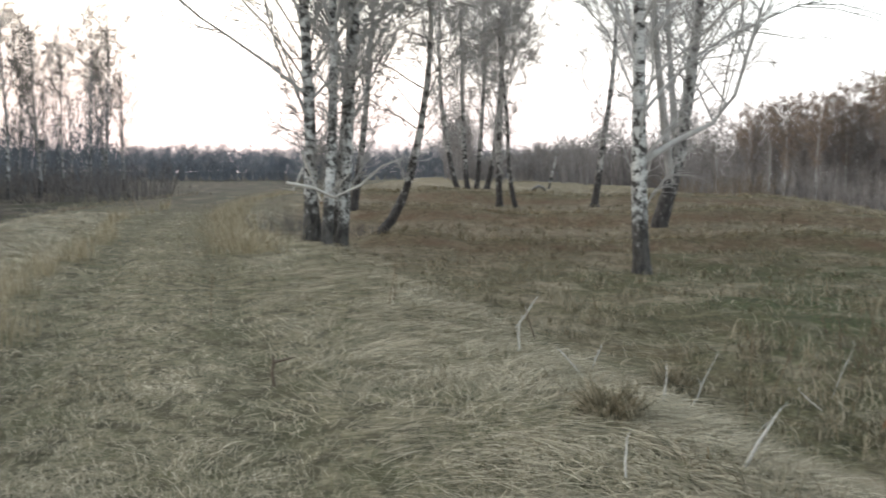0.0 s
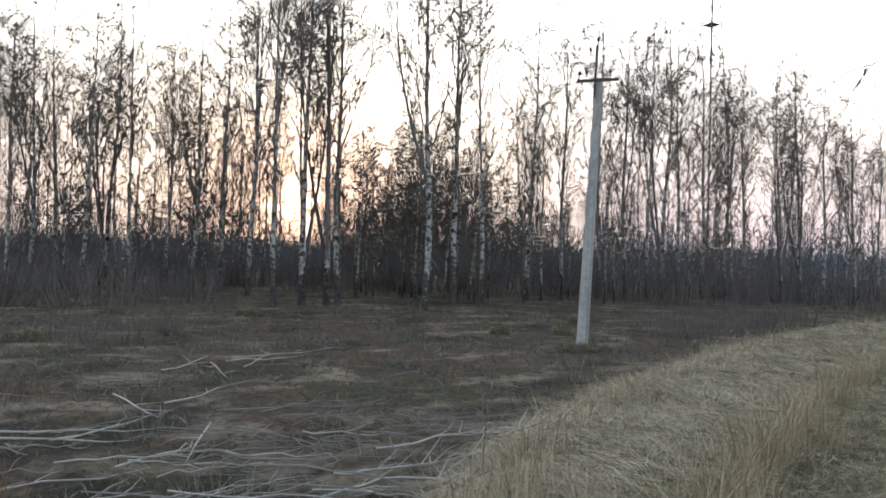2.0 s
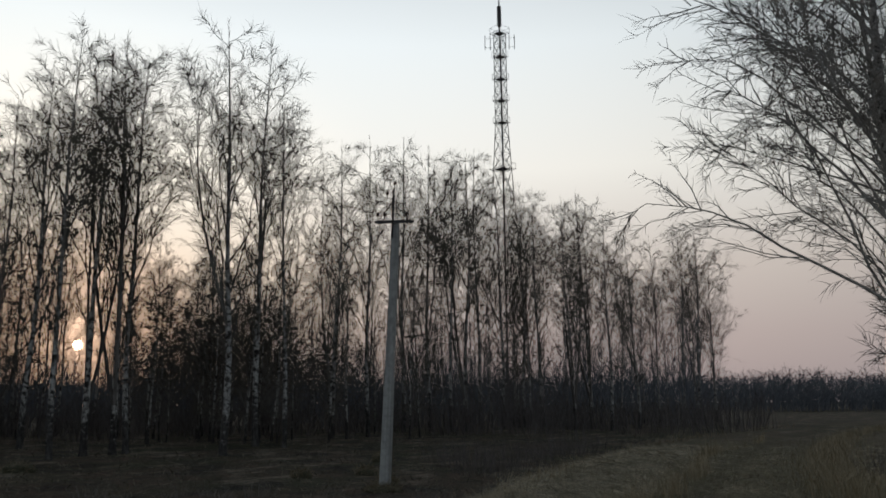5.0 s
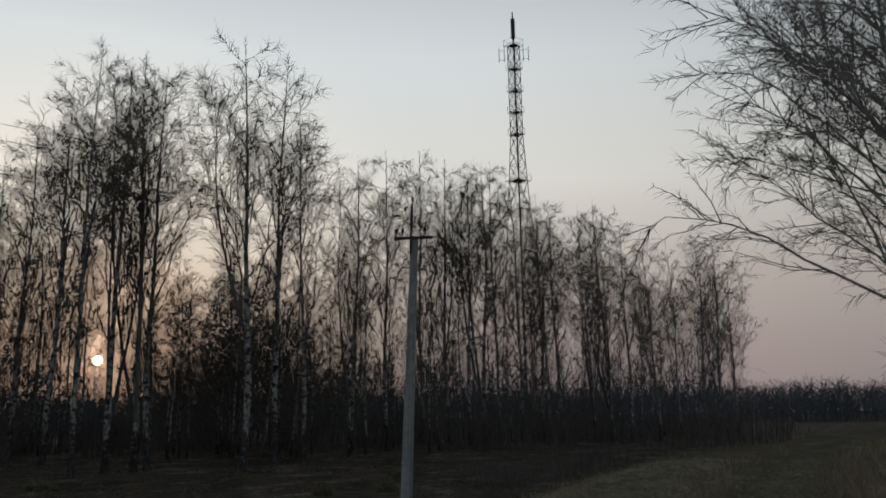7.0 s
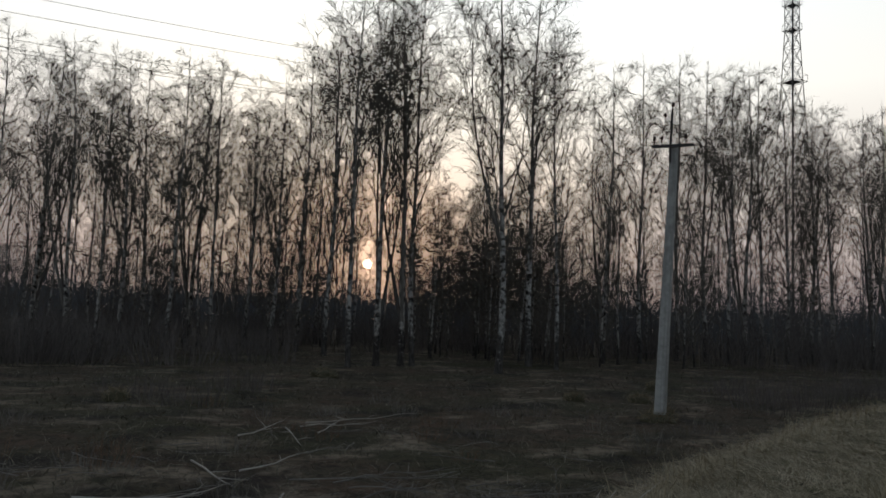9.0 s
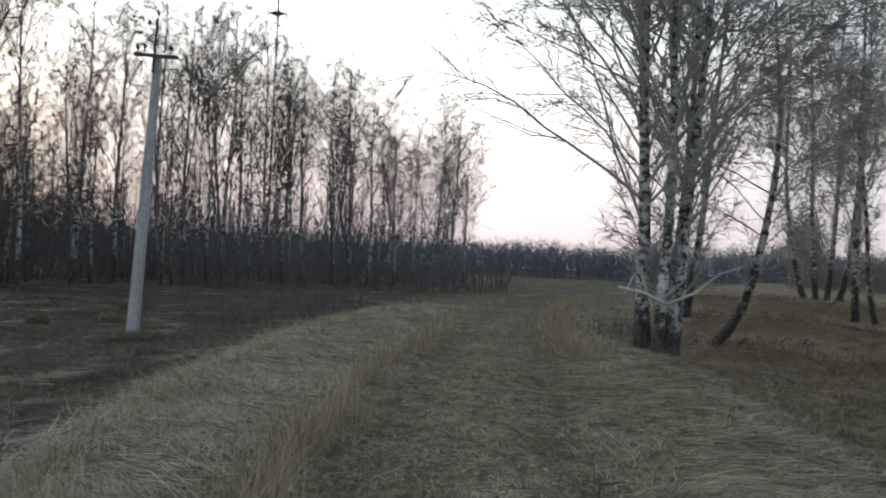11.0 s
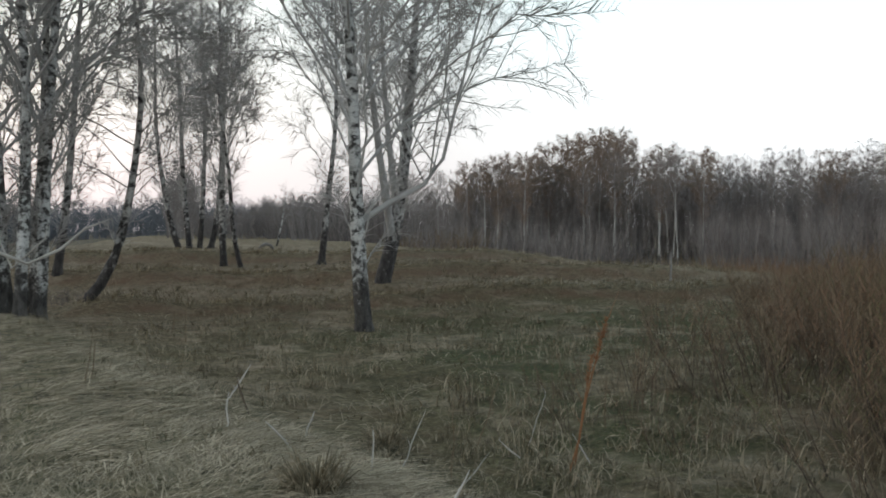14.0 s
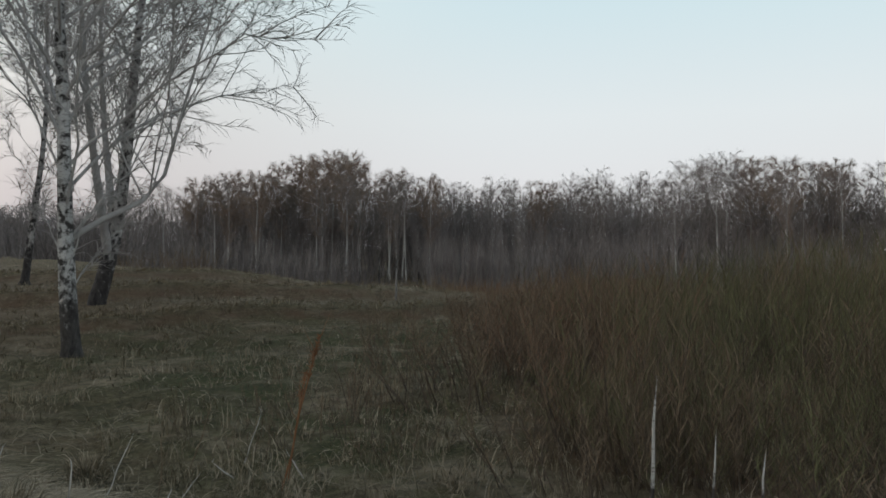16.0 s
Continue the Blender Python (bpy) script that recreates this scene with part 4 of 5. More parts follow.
def far_wood(seed, a0, a1, d0, d1, h0, h1, count, mat, label, twigs=22, r=0.05, wide=1.0, edge=False):
    """Woods in the distance: many small bare trees in one mesh."""
    rs = np.random.RandomState(seed)
    az, d, h = rs.uniform(a0, a1, count), rs.uniform(d0, d1, count), rs.uniform(h0, h1, count)
    if edge:
        h *= np.minimum(1.0, np.array([skyline(v) for v in az]) / 5.6)
    foot = np.array([(*polar(v, w), 0.0) for v, w in zip(az, d)])
    foot[:, 2] = [ground_z(x, y) for x, y, _ in foot]
    top = foot + np.column_stack([rs.uniform(-0.4, 0.4, (count, 2)), h * 0.96])
    s = Twigs().add(np.stack([foot - (0, 0, 0.3), top], 1), np.tile((min(0.09, r * 1.6), 0.0), (count, 1)))
    # limbs rise from the stem to a rounded crown, each with a few twigs towards its end
    on = np.repeat(np.arange(count), twigs // 3)
    m = len(on)
    f, a = rs.uniform(0.03, 0.85, m), rs.uniform(0, 6.28, m)
    ft = np.minimum(0.99, f + (1 - f) * rs.uniform(0.25, 0.75, m))
    out = h[on] * 0.15 * wide * np.sin(np.pi * (0.12 + 0.8 * ft)) * rs.uniform(0.55, 1.1, m)
    p = foot[on] + (top - foot)[on] * f[:, None]
    q = foot[on] + (top - foot)[on] * ft[:, None] + np.column_stack([np.cos(a) * out, np.sin(a) * out, np.zeros(m)])
    limb = np.stack([p, q], 1)
    s.add(limb, np.tile((r, 0.0), (m, 1)))
    tw, _, _ = sprout(rs, limb, np.linalg.norm(q - p, axis=1), 2, 0.3, (20, 55), lambda L, f_, u: L * 0.5 * u, 2, 0.0, 0.1)
    s.add(tw, np.tile((r * 0.8, 0.0), (len(tw), 1)))
    ob = new("far_woods", s.mesh("far_woods", mat, smooth=False))
    return tagged(ob, label, "woods", kind="stuff")


# the first two woods carry distance haze in their bark colour
far_wood(1, -14, 100, 190, 300, 6.0, 11.5, 4600, FARWOOD_HAZED, "dim hazy low woods along the horizon beyond the track", 34, 0.07, 2.4)
far_wood(2, 22, 100, 80, 135, 7, 13.5, 800, FARWOOD_HAZED, "hazy grey young growth behind the birch wood", 44, 0.03, 1.9)
far_wood(4, 30, 98, 56, 84, 1.5, 6.5, 800, BRUSH, "tangled young birch growth among the trunks", 44, 0.012, 2.4)
far_wood(3, -78, 0, 106, 150, 9.5, 14.5, 2200, FARBROWN, "brown depth of the wood across the valley", 44, 0.045, 1.7, True)


BARK_SAPLING = birch_bark("birch_bark_sapling", (0.48, 0.455, 0.415), (0.06, 0.05, 0.045), 0.1, 0.52)
CLOD = twig_mat("dark_turned_earth", (0.06, 0.053, 0.034), (0.10, 0.092, 0.055))


# ---- the power pole ----
def loft(rings):
    """A bmesh from rings of equal count, capped at both ends."""
    bm = bmesh.new()
    rows = [[bm.verts.new(p) for p in ring] for ring in rings]
    for a, b in zip(rows, rows[1:]):
        for k in range(len(a)):
            q = (k + 1) % len(a)
            bm.faces.new((a[k], a[q], b[q], b[k]))
    bm.faces.new(rows[0][::-1])
    bm.faces.new(rows[-1])
    return bm


def bm_mesh(bm, name, mat, smooth=False):
    me = bpy.data.meshes.new(name)
    bm.to_mesh(me)
    bm.free()
    me.materials.append(mat)
    if smooth:
        me.shade_smooth()
    return me


def chamfered(w, d, z, c=0.025):
    a, b = w / 2, d / 2
    return [(-a + c, -b, z), (a - c, -b, z), (a, -b + c, z), (a, b - c, z), (a - c, b, z), (-a + c, b, z), (-a, b - c, z), (-a, -b + c, z)]


def lathe(profile, sides=12):
    return loft([[(r * math.cos(math.tau * k / sides), r * math.sin(math.tau * k / sides), z) for k in range(sides)] for r, z in profile])


POLE_AZ, POLE_D, POLE_H = 43.4, 22.0, 7.15
px, py = polar(POLE_AZ, POLE_D)
pz = ground_z(px, py)
pole = tagged(new("power_pole"), "grey concrete power pole with a steel crossarm, standing in the field", "power pole")
pole.matrix_basis = pose(px, py, pz, 0, 2.4, POLE_AZ - 20)
part("shaft", bm_mesh(loft([chamfered(0.27, 0.22, -0.5), chamfered(0.265, 0.22, 0.6), chamfered(0.23, 0.19, 3.5), chamfered(0.19, 0.165, POLE_H)]), "shaft", CONCRETE), pole)
arm = part("crossarm", bm_mesh(loft([[(x, y - 0.12, POLE_H - 0.06 + z) for y, z in ((-0.04, -0.04), (0.04, -0.04), (0.04, 0.04), (-0.04, 0.04))] for x in (-0.56, 0.0, 0.56)]), "crossarm", STEEL), pole, "dark steel crossarm")
rod = part("rod", bm_mesh(lathe([(0.035, POLE_H - 0.5), (0.035, POLE_H + 0.85), (0.02, POLE_H + 0.9)], 8), "rod", STEEL), pole, "dark steel pin above the crossarm")
rod.location = (-0.06, -0.12, 0)
INSULATOR = bm_mesh(lathe([(0.014, -0.12), (0.014, 0.0), (0.05, 0.0), (0.055, 0.035), (0.035, 0.05), (0.045, 0.075), (0.03, 0.11), (0.012, 0.12)], 10), "insulator", PORCELAIN, True)
pins = [(-0.50, -0.12, POLE_H + 0.10), (-0.30, -0.12, POLE_H + 0.12), (0.34, -0.12, POLE_H + 0.12), (-0.04, -0.12, POLE_H + 0.98), (-0.24, -0.12, POLE_H + 0.72)]
for p in pins:
    part("insulator", INSULATOR, pole).location = p
hook = Soup()
hook.tube([(-0.06, -0.12, POLE_H + 0.62), (-0.14, -0.12, POLE_H + 0.58), (-0.22, -0.12, POLE_H + 0.6), (-0.24, -0.12, POLE_H + 0.66)], [0.012] * 4, 5, spike=False)
part("hook", hook.mesh("hook", STEEL), pole)

# the next pole of the line stands out of view; the wires hang between the two
qx, qy = -15.7, -20.0
far_pole = copy_thing(pole, pose(qx, qy, ground_z(qx, qy), 0, 0, 12))
for k, p in enumerate(pins):
    a = pole.matrix_basis @ Vector((p[0], p[1], p[2] + 0.1))
    b = far_pole.matrix_basis @ Vector((p[0], p[1], p[2] + 0.1))
    w = Soup()
    w.tube([a.lerp(b, i / 16) - Vector((0, 0, 0.75 * 4 * (i / 16) * (1 - i / 16))) for i in range(17)], [0.0045] * 17, 4, spike=False)
    tagged(new("overhead_wire", w.mesh("overhead_wire", STEEL)), "thin dark overhead wire sagging between power poles", "wire", "wires of the line")

# ---- the lattice mast behind the wood ----
MAST_AZ, MAST_D = 35.11, 130.0
mx, my = polar(MAST_AZ, MAST_D)
mz = ground_z(mx, my)
mast = tagged(new("lattice_mast"), "tall steel lattice telecom mast with ring platforms and antennas", "mast")
mast.matrix_basis = pose(mx, my, mz, 0, 0, MAST_AZ + 45)


def el_z(el):
    return MAST_D * math.tan(radians(el)) + 1.6 - mz


def half_w(z):
    z1, z2 = el_z(16.35), el_z(19.55)
    if z >= z2:
        return 0.72
    if z >= z1:
        return 0.72 + 0.33 * (z2 - z) / (z2 - z1)
    return 1.05 + 1.9 * (z1 - z) / z1


PLATS = [el_z(e) for e in (16.35, 19.55, 21.05, 22.5, 24.0, 25.55)]
levels = [PLATS[0] * k / 8 for k in range(8)]
for a, b in zip(PLATS, PLATS[1:]):
    levels += [a, (a + b) / 2] if a != PLATS[0] else [a, a + (b - a) / 3, a + (b - a) * 2 / 3]
levels.append(PLATS[-1])
for sx, sy in ((1, 1), (1, -1), (-1, 1), (-1, -1)):
    s = Soup()
    s.tube([(sx * half_w(z), sy * half_w(z), z) for z in levels], [0.07] * len(levels), 5, spike=False)
    part("leg", s.mesh("leg", MAST_STEEL), mast)
CORNERS = [(1, 1), (-1, 1), (-1, -1), (1, -1)]


def bar(name, p, q, r, mat):
    s = Soup()
    s.tube([p, q], [r, r], 4, spike=False)
    part(name, s.mesh(name, mat), mast)


for a, b in zip(levels, levels[1:]):
    for k in range(4):
        (x0, y0), (x1, y1) = CORNERS[k], CORNERS[(k + 1) % 4]
        wa, wb = half_w(a), half_w(b)
        bar("brace", (x0 * wa, y0 * wa, a), (x1 * wb, y1 * wb, b), 0.04, MAST_STEEL)
        bar("brace", (x1 * wa, y1 * wa, a), (x0 * wb, y0 * wb, b), 0.04, MAST_STEEL)
        bar("strut", (x0 * wb, y0 * wb, b), (x1 * wb, y1 * wb, b), 0.045, MAST_STEEL)
for k, z in enumerate(PLATS):
    w = half_w(z) + (0.45 if k in (0, 5) else 0.25)
    s = Soup()
    s.box((0, 0, z), (w * 1.2, w * 1.2, 0.05))
    part("platform", s.mesh("platform", STEEL, smooth=False), mast)
    for a in range(4):
        (x0, y0), (x1, y1) = CORNERS[a], CORNERS[(a + 1) % 4]
        bar("beam", (x0 * w, y0 * w, z), (x1 * w, y1 * w, z), 0.055, STEEL)
        bar("rail", (x0 * w, y0 * w, z + 1.0), (x1 * w, y1 * w, z + 1.0), 0.03, MAST_STEEL)
        bar("rail_post", (x0 * w, y0 * w, z), (x0 * w, y0 * w, z + 1.0), 0.03, MAST_STEEL)
s = Soup()
s.tube([(0.25, 0.1, 0), (0.25, 0.1, PLATS[-1])], [0.12, 0.12], 6, spike=False)
part("cable_run", s.mesh("cable_run", STEEL), mast)
part("top_antenna", bm_mesh(lathe([(0.14, PLATS[-1]), (0.14, el_z(25.95)), (0.36, el_z(26.05)), (0.36, el_z(27.3)), (0.12, el_z(27.35)), (0.10, el_z(27.75))], 10), "top_antenna", STEEL), mast, "dark cylindrical antenna at the tip")
for sx in (-1, 1):
    for off in (1.6, 2.5):
        s = Soup()
        s.tube([(sx * off * 0.707, -sx * off * 0.707, el_z(24.5)), (sx * off * 0.707, -sx * off * 0.707, el_z(25.45))], [0.06, 0.06], 4, spike=False)
        for zz in (el_z(24.65), el_z(25.25)):
            s.tube([(sx * off * 0.707, -sx * off * 0.707, zz), (sx * 0.6, -sx * 0.6, zz)], [0.035, 0.035], 4, spike=False)
        part("panel_antenna", s.mesh("panel_antenna", MAST_STEEL), mast)

# ---- the sun's disc, far beyond the wood ----
n = Nodes("sun_glow")
em = n.node("ShaderNodeEmission", Color=(1.0, 0.6, 0.36, 1), Strength=60.0)
n.link(em.outputs[0], n.t.nodes["Material Output"].inputs[0])
disc = bm_mesh(lathe([(0.1, -3), (9, -2.5), (17, 0), (9, 2.5), (0.1, 3)], 32), "sun_disc", n.mat, True)
sun = tagged(new("sun_disc", disc), "low orange evening sun behind bare trees", "sun", kind="structure")
sun.matrix_basis = Matrix.Translation(SUN_DIR * 3000) @ SUN_DIR.to_track_quat("Z", "Y").to_matrix().to_4x4()
sun.visible_shadow = False


# ---- grass ----
def blades(name, label, mat, spots, bend_mode, seed):
    """One mesh of many narrow blades; spots gives (x, y, length, width, heading, lift) rows."""
    rs = np.random.RandomState(seed)
    P = np.array(spots, dtype=np.float64)
    m = len(P)
    z = np.array([ground_z(x, y) for x, y in P[:, :2]])
    root = np.column_stack([P[:, 0], P[:, 1], z])
    head = np.column_stack([np.cos(P[:, 4]), np.sin(P[:, 4])])
    L, wd, lift = P[:, 2], P[:, 3], P[:, 5]
    side = np.column_stack([-head[:, 1], head[:, 0], rs.uniform(-0.5, 0.5, m)]) * (wd / 2)[:, None]
    if bend_mode == "lying":
        mid = root + np.column_stack([head * (L * 0.5)[:, None], lift])
        tip = root + np.column_stack([head * L[:, None], lift * rs.uniform(0.1, 1.2, m)])
    else:
        flat = np.sqrt(np.maximum(L ** 2 - lift ** 2, 0))
        mid = root + np.column_stack([head * (flat * 0.3)[:, None], lift * 0.6])
        tip = root + np.column_stack([head * flat[:, None], lift])
    root[:, 2] -= 0.01
    V = np.stack([root - side, root + side, mid - side * 0.8, mid + side * 0.8, tip], 1).reshape(-1, 3)
    idx = np.arange(m)[:, None] * 5
    quads = (idx + [0, 1, 3, 2]).tolist()
    tris = (idx + [2, 3, 4]).tolist()
    me = bpy.data.meshes.new(name)
    me.from_pydata(V.tolist(), [], quads + tris)
    me.materials.append(mat)
    return tagged(new(name, me), label, "grass", kind="stuff")


def field_points(count, a0, a1, r0, r1, power, keep, seed):
    rnd4 = random.Random(seed)
    made = 0
    while made < count:
        az, r = rnd4.uniform(a0, a1), r0 + (r1 - r0) * rnd4.random() ** power
        x, y = polar(az, r)
        u, s = along(x, y)
        if keep(u, s, r, rnd4):
            made += 1
            yield x, y, r, s, u, rnd4


straw = []
for x, y, r, s, u, q in field_points(13500, -45, 90, 2.0, 34, 1.4, lambda u, s, r, q: left_edge(u) - 0.5 < s + q.uniform(-0.3, 0.3) < 3.5, 1):
    rut = math.exp(-((s + 1.25) / 0.34) ** 2) + math.exp(-((s - 0.54) / 0.34) ** 2)
    tuft = noise.noise((x * 1.1, y * 1.1, 33.0))
    if q.random() < 0.35 * rut + (0.2 if -1.8 < s < 1.6 else 0.0) or q.random() < -tuft * 1.2:
        continue
    # a swathe: blades that were pressed down together, one over the other
    heading = 0.5 + 2.6 * noise.noise((x * 0.3, y * 0.3, 21.0)) + 2.2 * noise.noise((x * 0.95, y * 0.95, 27.0)) + q.gauss(0, 0.3)
    matted = s < 0.9 + 0.4 * noise.noise((u * 0.6, 3.0, 8.0))
    long = q.uniform(0.10, 0.24) if matted else q.uniform(0.3, 0.65)
    high = (q.uniform(0.006, 0.022) if matted else q.uniform(0.008, 0.03)) + max(0, tuft) * 0.05
    spread = 1.1 if matted else 0.42
    if s < -2.2:
        heading = math.pi * 0.95 + 1.9 * noise.noise((x * 0.9, y * 0.9, 51.0)) + q.gauss(0, 0.5)
        long, high, spread = q.uniform(0.35, 0.7), q.uniform(0.01, 0.06) + max(0, tuft) * 0.2, 0.5
    k = 1 + r * 0.07
    for _ in range(11):
        straw.append((x + q.gauss(0, 0.13), y + q.gauss(0, 0.13), long * q.uniform(0.4, 1.15), q.uniform(0.002, 0.0048) * k, heading + q.gauss(0, spread), high * q.uniform(0.3, 1.3)))
# round the camera's feet and behind it the track goes on
for x, y, r, s, u, q in field_points(11000, -180, 180, 0.15, 11, 0.7, lambda u, s, r, q: (r < 2.1 or u < 0.4) and -3.6 < s + q.uniform(-0.3, 0.3) < 3.3, 9):
    straw.append((x, y, q.uniform(0.15, 0.4), q.uniform(0.0035, 0.0075), 0.4 + 2.2 * noise.noise((x * 0.35, y * 0.35, 21.0)) + q.gauss(0, 0.8), q.uniform(0.01, 0.06)))
short = []
for x, y, r, s, u, q in field_points(40000, -45, 75, 2.0, 40, 1.45, lambda u, s, r, q: -2.0 < s + q.uniform(-0.3, 0.3) < 3.6, 8):
    if noise.noise((x * 1.1, y * 1.1, 91.0)) < -0.12 and q.random() < 0.7:
        continue
    L = q.uniform(0.05, 0.17)
    short.append((x, y, L, q.uniform(0.002, 0.0045) * (1 + r * 0.05), q.uniform(0, 6.28), L * q.uniform(0.2, 0.75)))
blades("track_grass", "short olive-green and straw grass on the cart track", TRACKGRASS, short, "standing", 8)
blades("flattened_straw", "pale flattened dry straw covering the track and its bank", STRAW, straw, "lying", 1)
tall = []
for x, y, r, s, u, q in field_points(3800, 18.5, 88, 3.2, 60, 1.5, lambda u, s, r, q: abs(s + 1.85 - 0.25 * math.sin(u * 0.4)) < abs(q.gauss(0, 0.15)) * (0.55 + 2.2 * noise.noise((u * 0.9, s, 61.0))), 2):
    L = q.uniform(0.25, 0.7)
    tall.append((x, y, L, q.uniform(0.003, 0.006) * (1 + r * 0.05), q.uniform(0, 6.28), L * q.uniform(0.7, 0.98)))
for x, y, r, s, u, q in field_points(2600, 14, 80, 4, 60, 1.4, lambda u, s, r, q: abs(s - left_edge(u)) < abs(q.gauss(0, 0.4)) * (0.8 + 1.6 * noise.noise((u * 0.9, s * 0.9, 65.0))), 3):
    L = q.uniform(0.2, 0.6)
    tall.append((x, y, L, q.uniform(0.003, 0.006) * (1 + r * 0.05), q.uniform(0, 6.28), L * q.uniform(0.35, 0.9)))
for x, y, r, s, u, q in field_points(4200, 4, 30, 16, 65, 1.2, lambda u, s, r, q: abs(s - 1.3) < abs(q.gauss(0, 0.5)), 6):
    L = q.uniform(0.25, 0.6)
    tall.append((x, y, L, q.uniform(0.003, 0.006) * (1 + r * 0.05), q.uniform(0, 6.28), L * q.uniform(0.6, 0.95)))
crest_grass = []
for x, y, r, s, u, q in field_points(15000, -40, 8, 17, 44, 1.0, lambda u, s, r, q: s > 3.4, 12):
    if scarps(x, y)[2] < q.uniform(0.3, 0.9):
        continue
    for _ in range(5):
        L = q.uniform(0.18, 0.42)
        crest_grass.append((x + q.gauss(0, 0.12), y + q.gauss(0, 0.1), L, q.uniform(0.004, 0.008) * (1 + r * 0.06), -1.57 + q.gauss(0, 0.8), L * q.uniform(0.15, 0.7)))
blades("tall_grass", "pale dry grass hanging over low earth scarps in the hollow", STRAW, crest_grass, "standing", 12)
blades("tall_grass", "tall dry golden grass along the track's edge", TALLGRASS, tall, "standing", 2)
behind = []
for x, y, r, s, u, q in field_points(12000, -180, 180, 3.0, 16, 0.8, lambda u, s, r, q: u < 1.0 and not -3.4 < s < 3.2, 10):
    L = q.uniform(0.12, 0.32)
    behind.append((x, y, L, q.uniform(0.004, 0.009), q.uniform(0, 6.28), L * q.uniform(0.05, 0.55)))
blades("field_grass", "dead brown grass on both sides of the track", LITTER, behind, "standing", 10)
litter = []
for x, y, r, s, u, q in field_points(40000, 25, 100, 4.0, 60, 1.5, lambda u, s, r, q: s < left_edge(u) - 0.2, 4):
    tuft = noise.noise((x * 0.8, y * 0.8, 71.0)) + 0.6 * noise.noise((x * 2.4, y * 2.4, 75.0))
    if tuft < -0.15 and q.random() < 0.7:
        continue
    L = q.uniform(0.12, 0.34) + max(0.0, tuft) * 0.2
    litter.append((x, y, L, q.uniform(0.004, 0.008) * (1 + r * 0.06), q.uniform(0, 6.28), L * q.uniform(0.03, 0.5)))
blades("field_grass", "dark dead grass and litter over the low field", LITTER, litter, "standing", 3)
turf = []
for x, y, r, s, u, q in field_points(52000, -72, 16, 3.0, 60, 1.5, lambda u, s, r, q: s > 2.6, 5):
    tuft = noise.noise((x * 0.9, y * 1.4, 41.0)) + 0.6 * noise.noise((x * 2.6, y * 2.6, 45.0))
    if (tuft < -0.1 or (x > 5 and y < x)) and q.random() < 0.75:
        continue
    L = q.uniform(0.10, 0.24) + max(0.0, tuft) * 0.28
    turf.append((x, y, L, q.uniform(0.004, 0.009) * (1 + r * 0.06), q.uniform(0, 6.28), L * q.uniform(0.05, 0.55)))
rnd5 = random.Random(77)
clumps = 0
while clumps < 1500:
    x, y = polar(rnd5.uniform(-72, 14), 5 + 40 * rnd5.random() ** 1.5)
    if along(x, y)[1] < 3.2 or noise.noise((x * 0.22, y * 0.22, 81.0)) < -0.1:
        continue
    clumps += 1
    size, r = rnd5.uniform(0.6, 1.5), math.hypot(x, y)
    for _ in range(16):
        L = rnd5.uniform(0.10, 0.26) * size
        turf.append((x + rnd5.gauss(0, 0.07 * size), y + rnd5.gauss(0, 0.07 * size), L, rnd5.uniform(0.004, 0.008) * (1 + r * 0.05), rnd5.uniform(0, 6.28), L * rnd5.uniform(0.5, 0.92)))
blades("meadow_grass", "short brown and green meadow grass in the hollow", TURF, turf, "standing", 4)


# ---- cut branches, stalks and clutter ----
def branch(name, label, pts, r, mat, group, side=4, seed=0, lift=0.03):
    """A cut branch lying over the grass, with a few side twigs."""
    q = random.Random(seed)
    path = []
    for (x0, y0), (x1, y1) in zip(pts, pts[1:]):
        for k in range(4):
            f = k / 4
            x, y = x0 + (x1 - x0) * f, y0 + (y1 - y0) * f
            path.append(Vector((x + q.uniform(-0.03, 0.03), y + q.uniform(-0.03, 0.03), ground_z(x, y) + lift + q.uniform(0.0, 0.05))))
    x, y = pts[-1]
    path.append(Vector((x, y, ground_z(x, y) + lift + 0.04)))
    top = new(name)
    tagged(top, label, "branch", group)
    s = Soup()
    n = len(path)
    s.tube(path, [r * (1 - 0.75 * k / n) for k in range(n)], 6)
    part("stem", s.mesh("stem", mat), top)
    for k in range(side):
        f = q.uniform(0.25, 0.95)
        p = curve_at(path, f)
        ahead = (path[-1] - path[0]).normalized()
        a = q.choice([-1, 1]) * q.uniform(0.4, 0.9)
        w = Matrix.Rotation(a, 3, "Z") @ ahead
        l = (path[-1] - path[0]).length * q.uniform(0.18, 0.4)
        s = Soup()
        s.tube([p, p + w * l * 0.5 + Vector((0, 0, q.uniform(0, 0.08))), p + w * l + Vector((0, 0, q.uniform(-0.02, 0.12)))], [r * 0.45, r * 0.3, 0.001], 4)
        part("side_twig", s.mesh("side_twig", mat), top)
    return top


FELLED = "cut branches in the field"
PALE = [[(-14.89, 4.92), (-17.3, 6.75)], [(-16.15, 6.31), (-13.41, 5.55)], [(-16.04, 6.56), (-16.38, 8.4)], [(-16.45, 6.85), (-17.46, 9.54)], [(-15.04, 6.56), (-17.13, 8.07)], [(-11.72, 3.9), (-12.68, 5.31)], [(-12.4, 3.42), (-10.52, 3.48)], [(-10.67, 1.55), (-10.02, 3.42)], [(-10.38, 1.52), (-9.53, 2.94)], [(-9.95, 2.1), (-10.76, 3.44)]]
PALE2 = [[(-10.07, 3.94), (-8.16, 2.92)], [(-8.48, 2.35), (-9.13, 3.58)], [(-8.11, 0.6), (-8.25, 2.67)], [(-7.74, 0.8), (-7.5, 2.49)], [(-7.36, 1.0), (-7.28, 2.27)]]
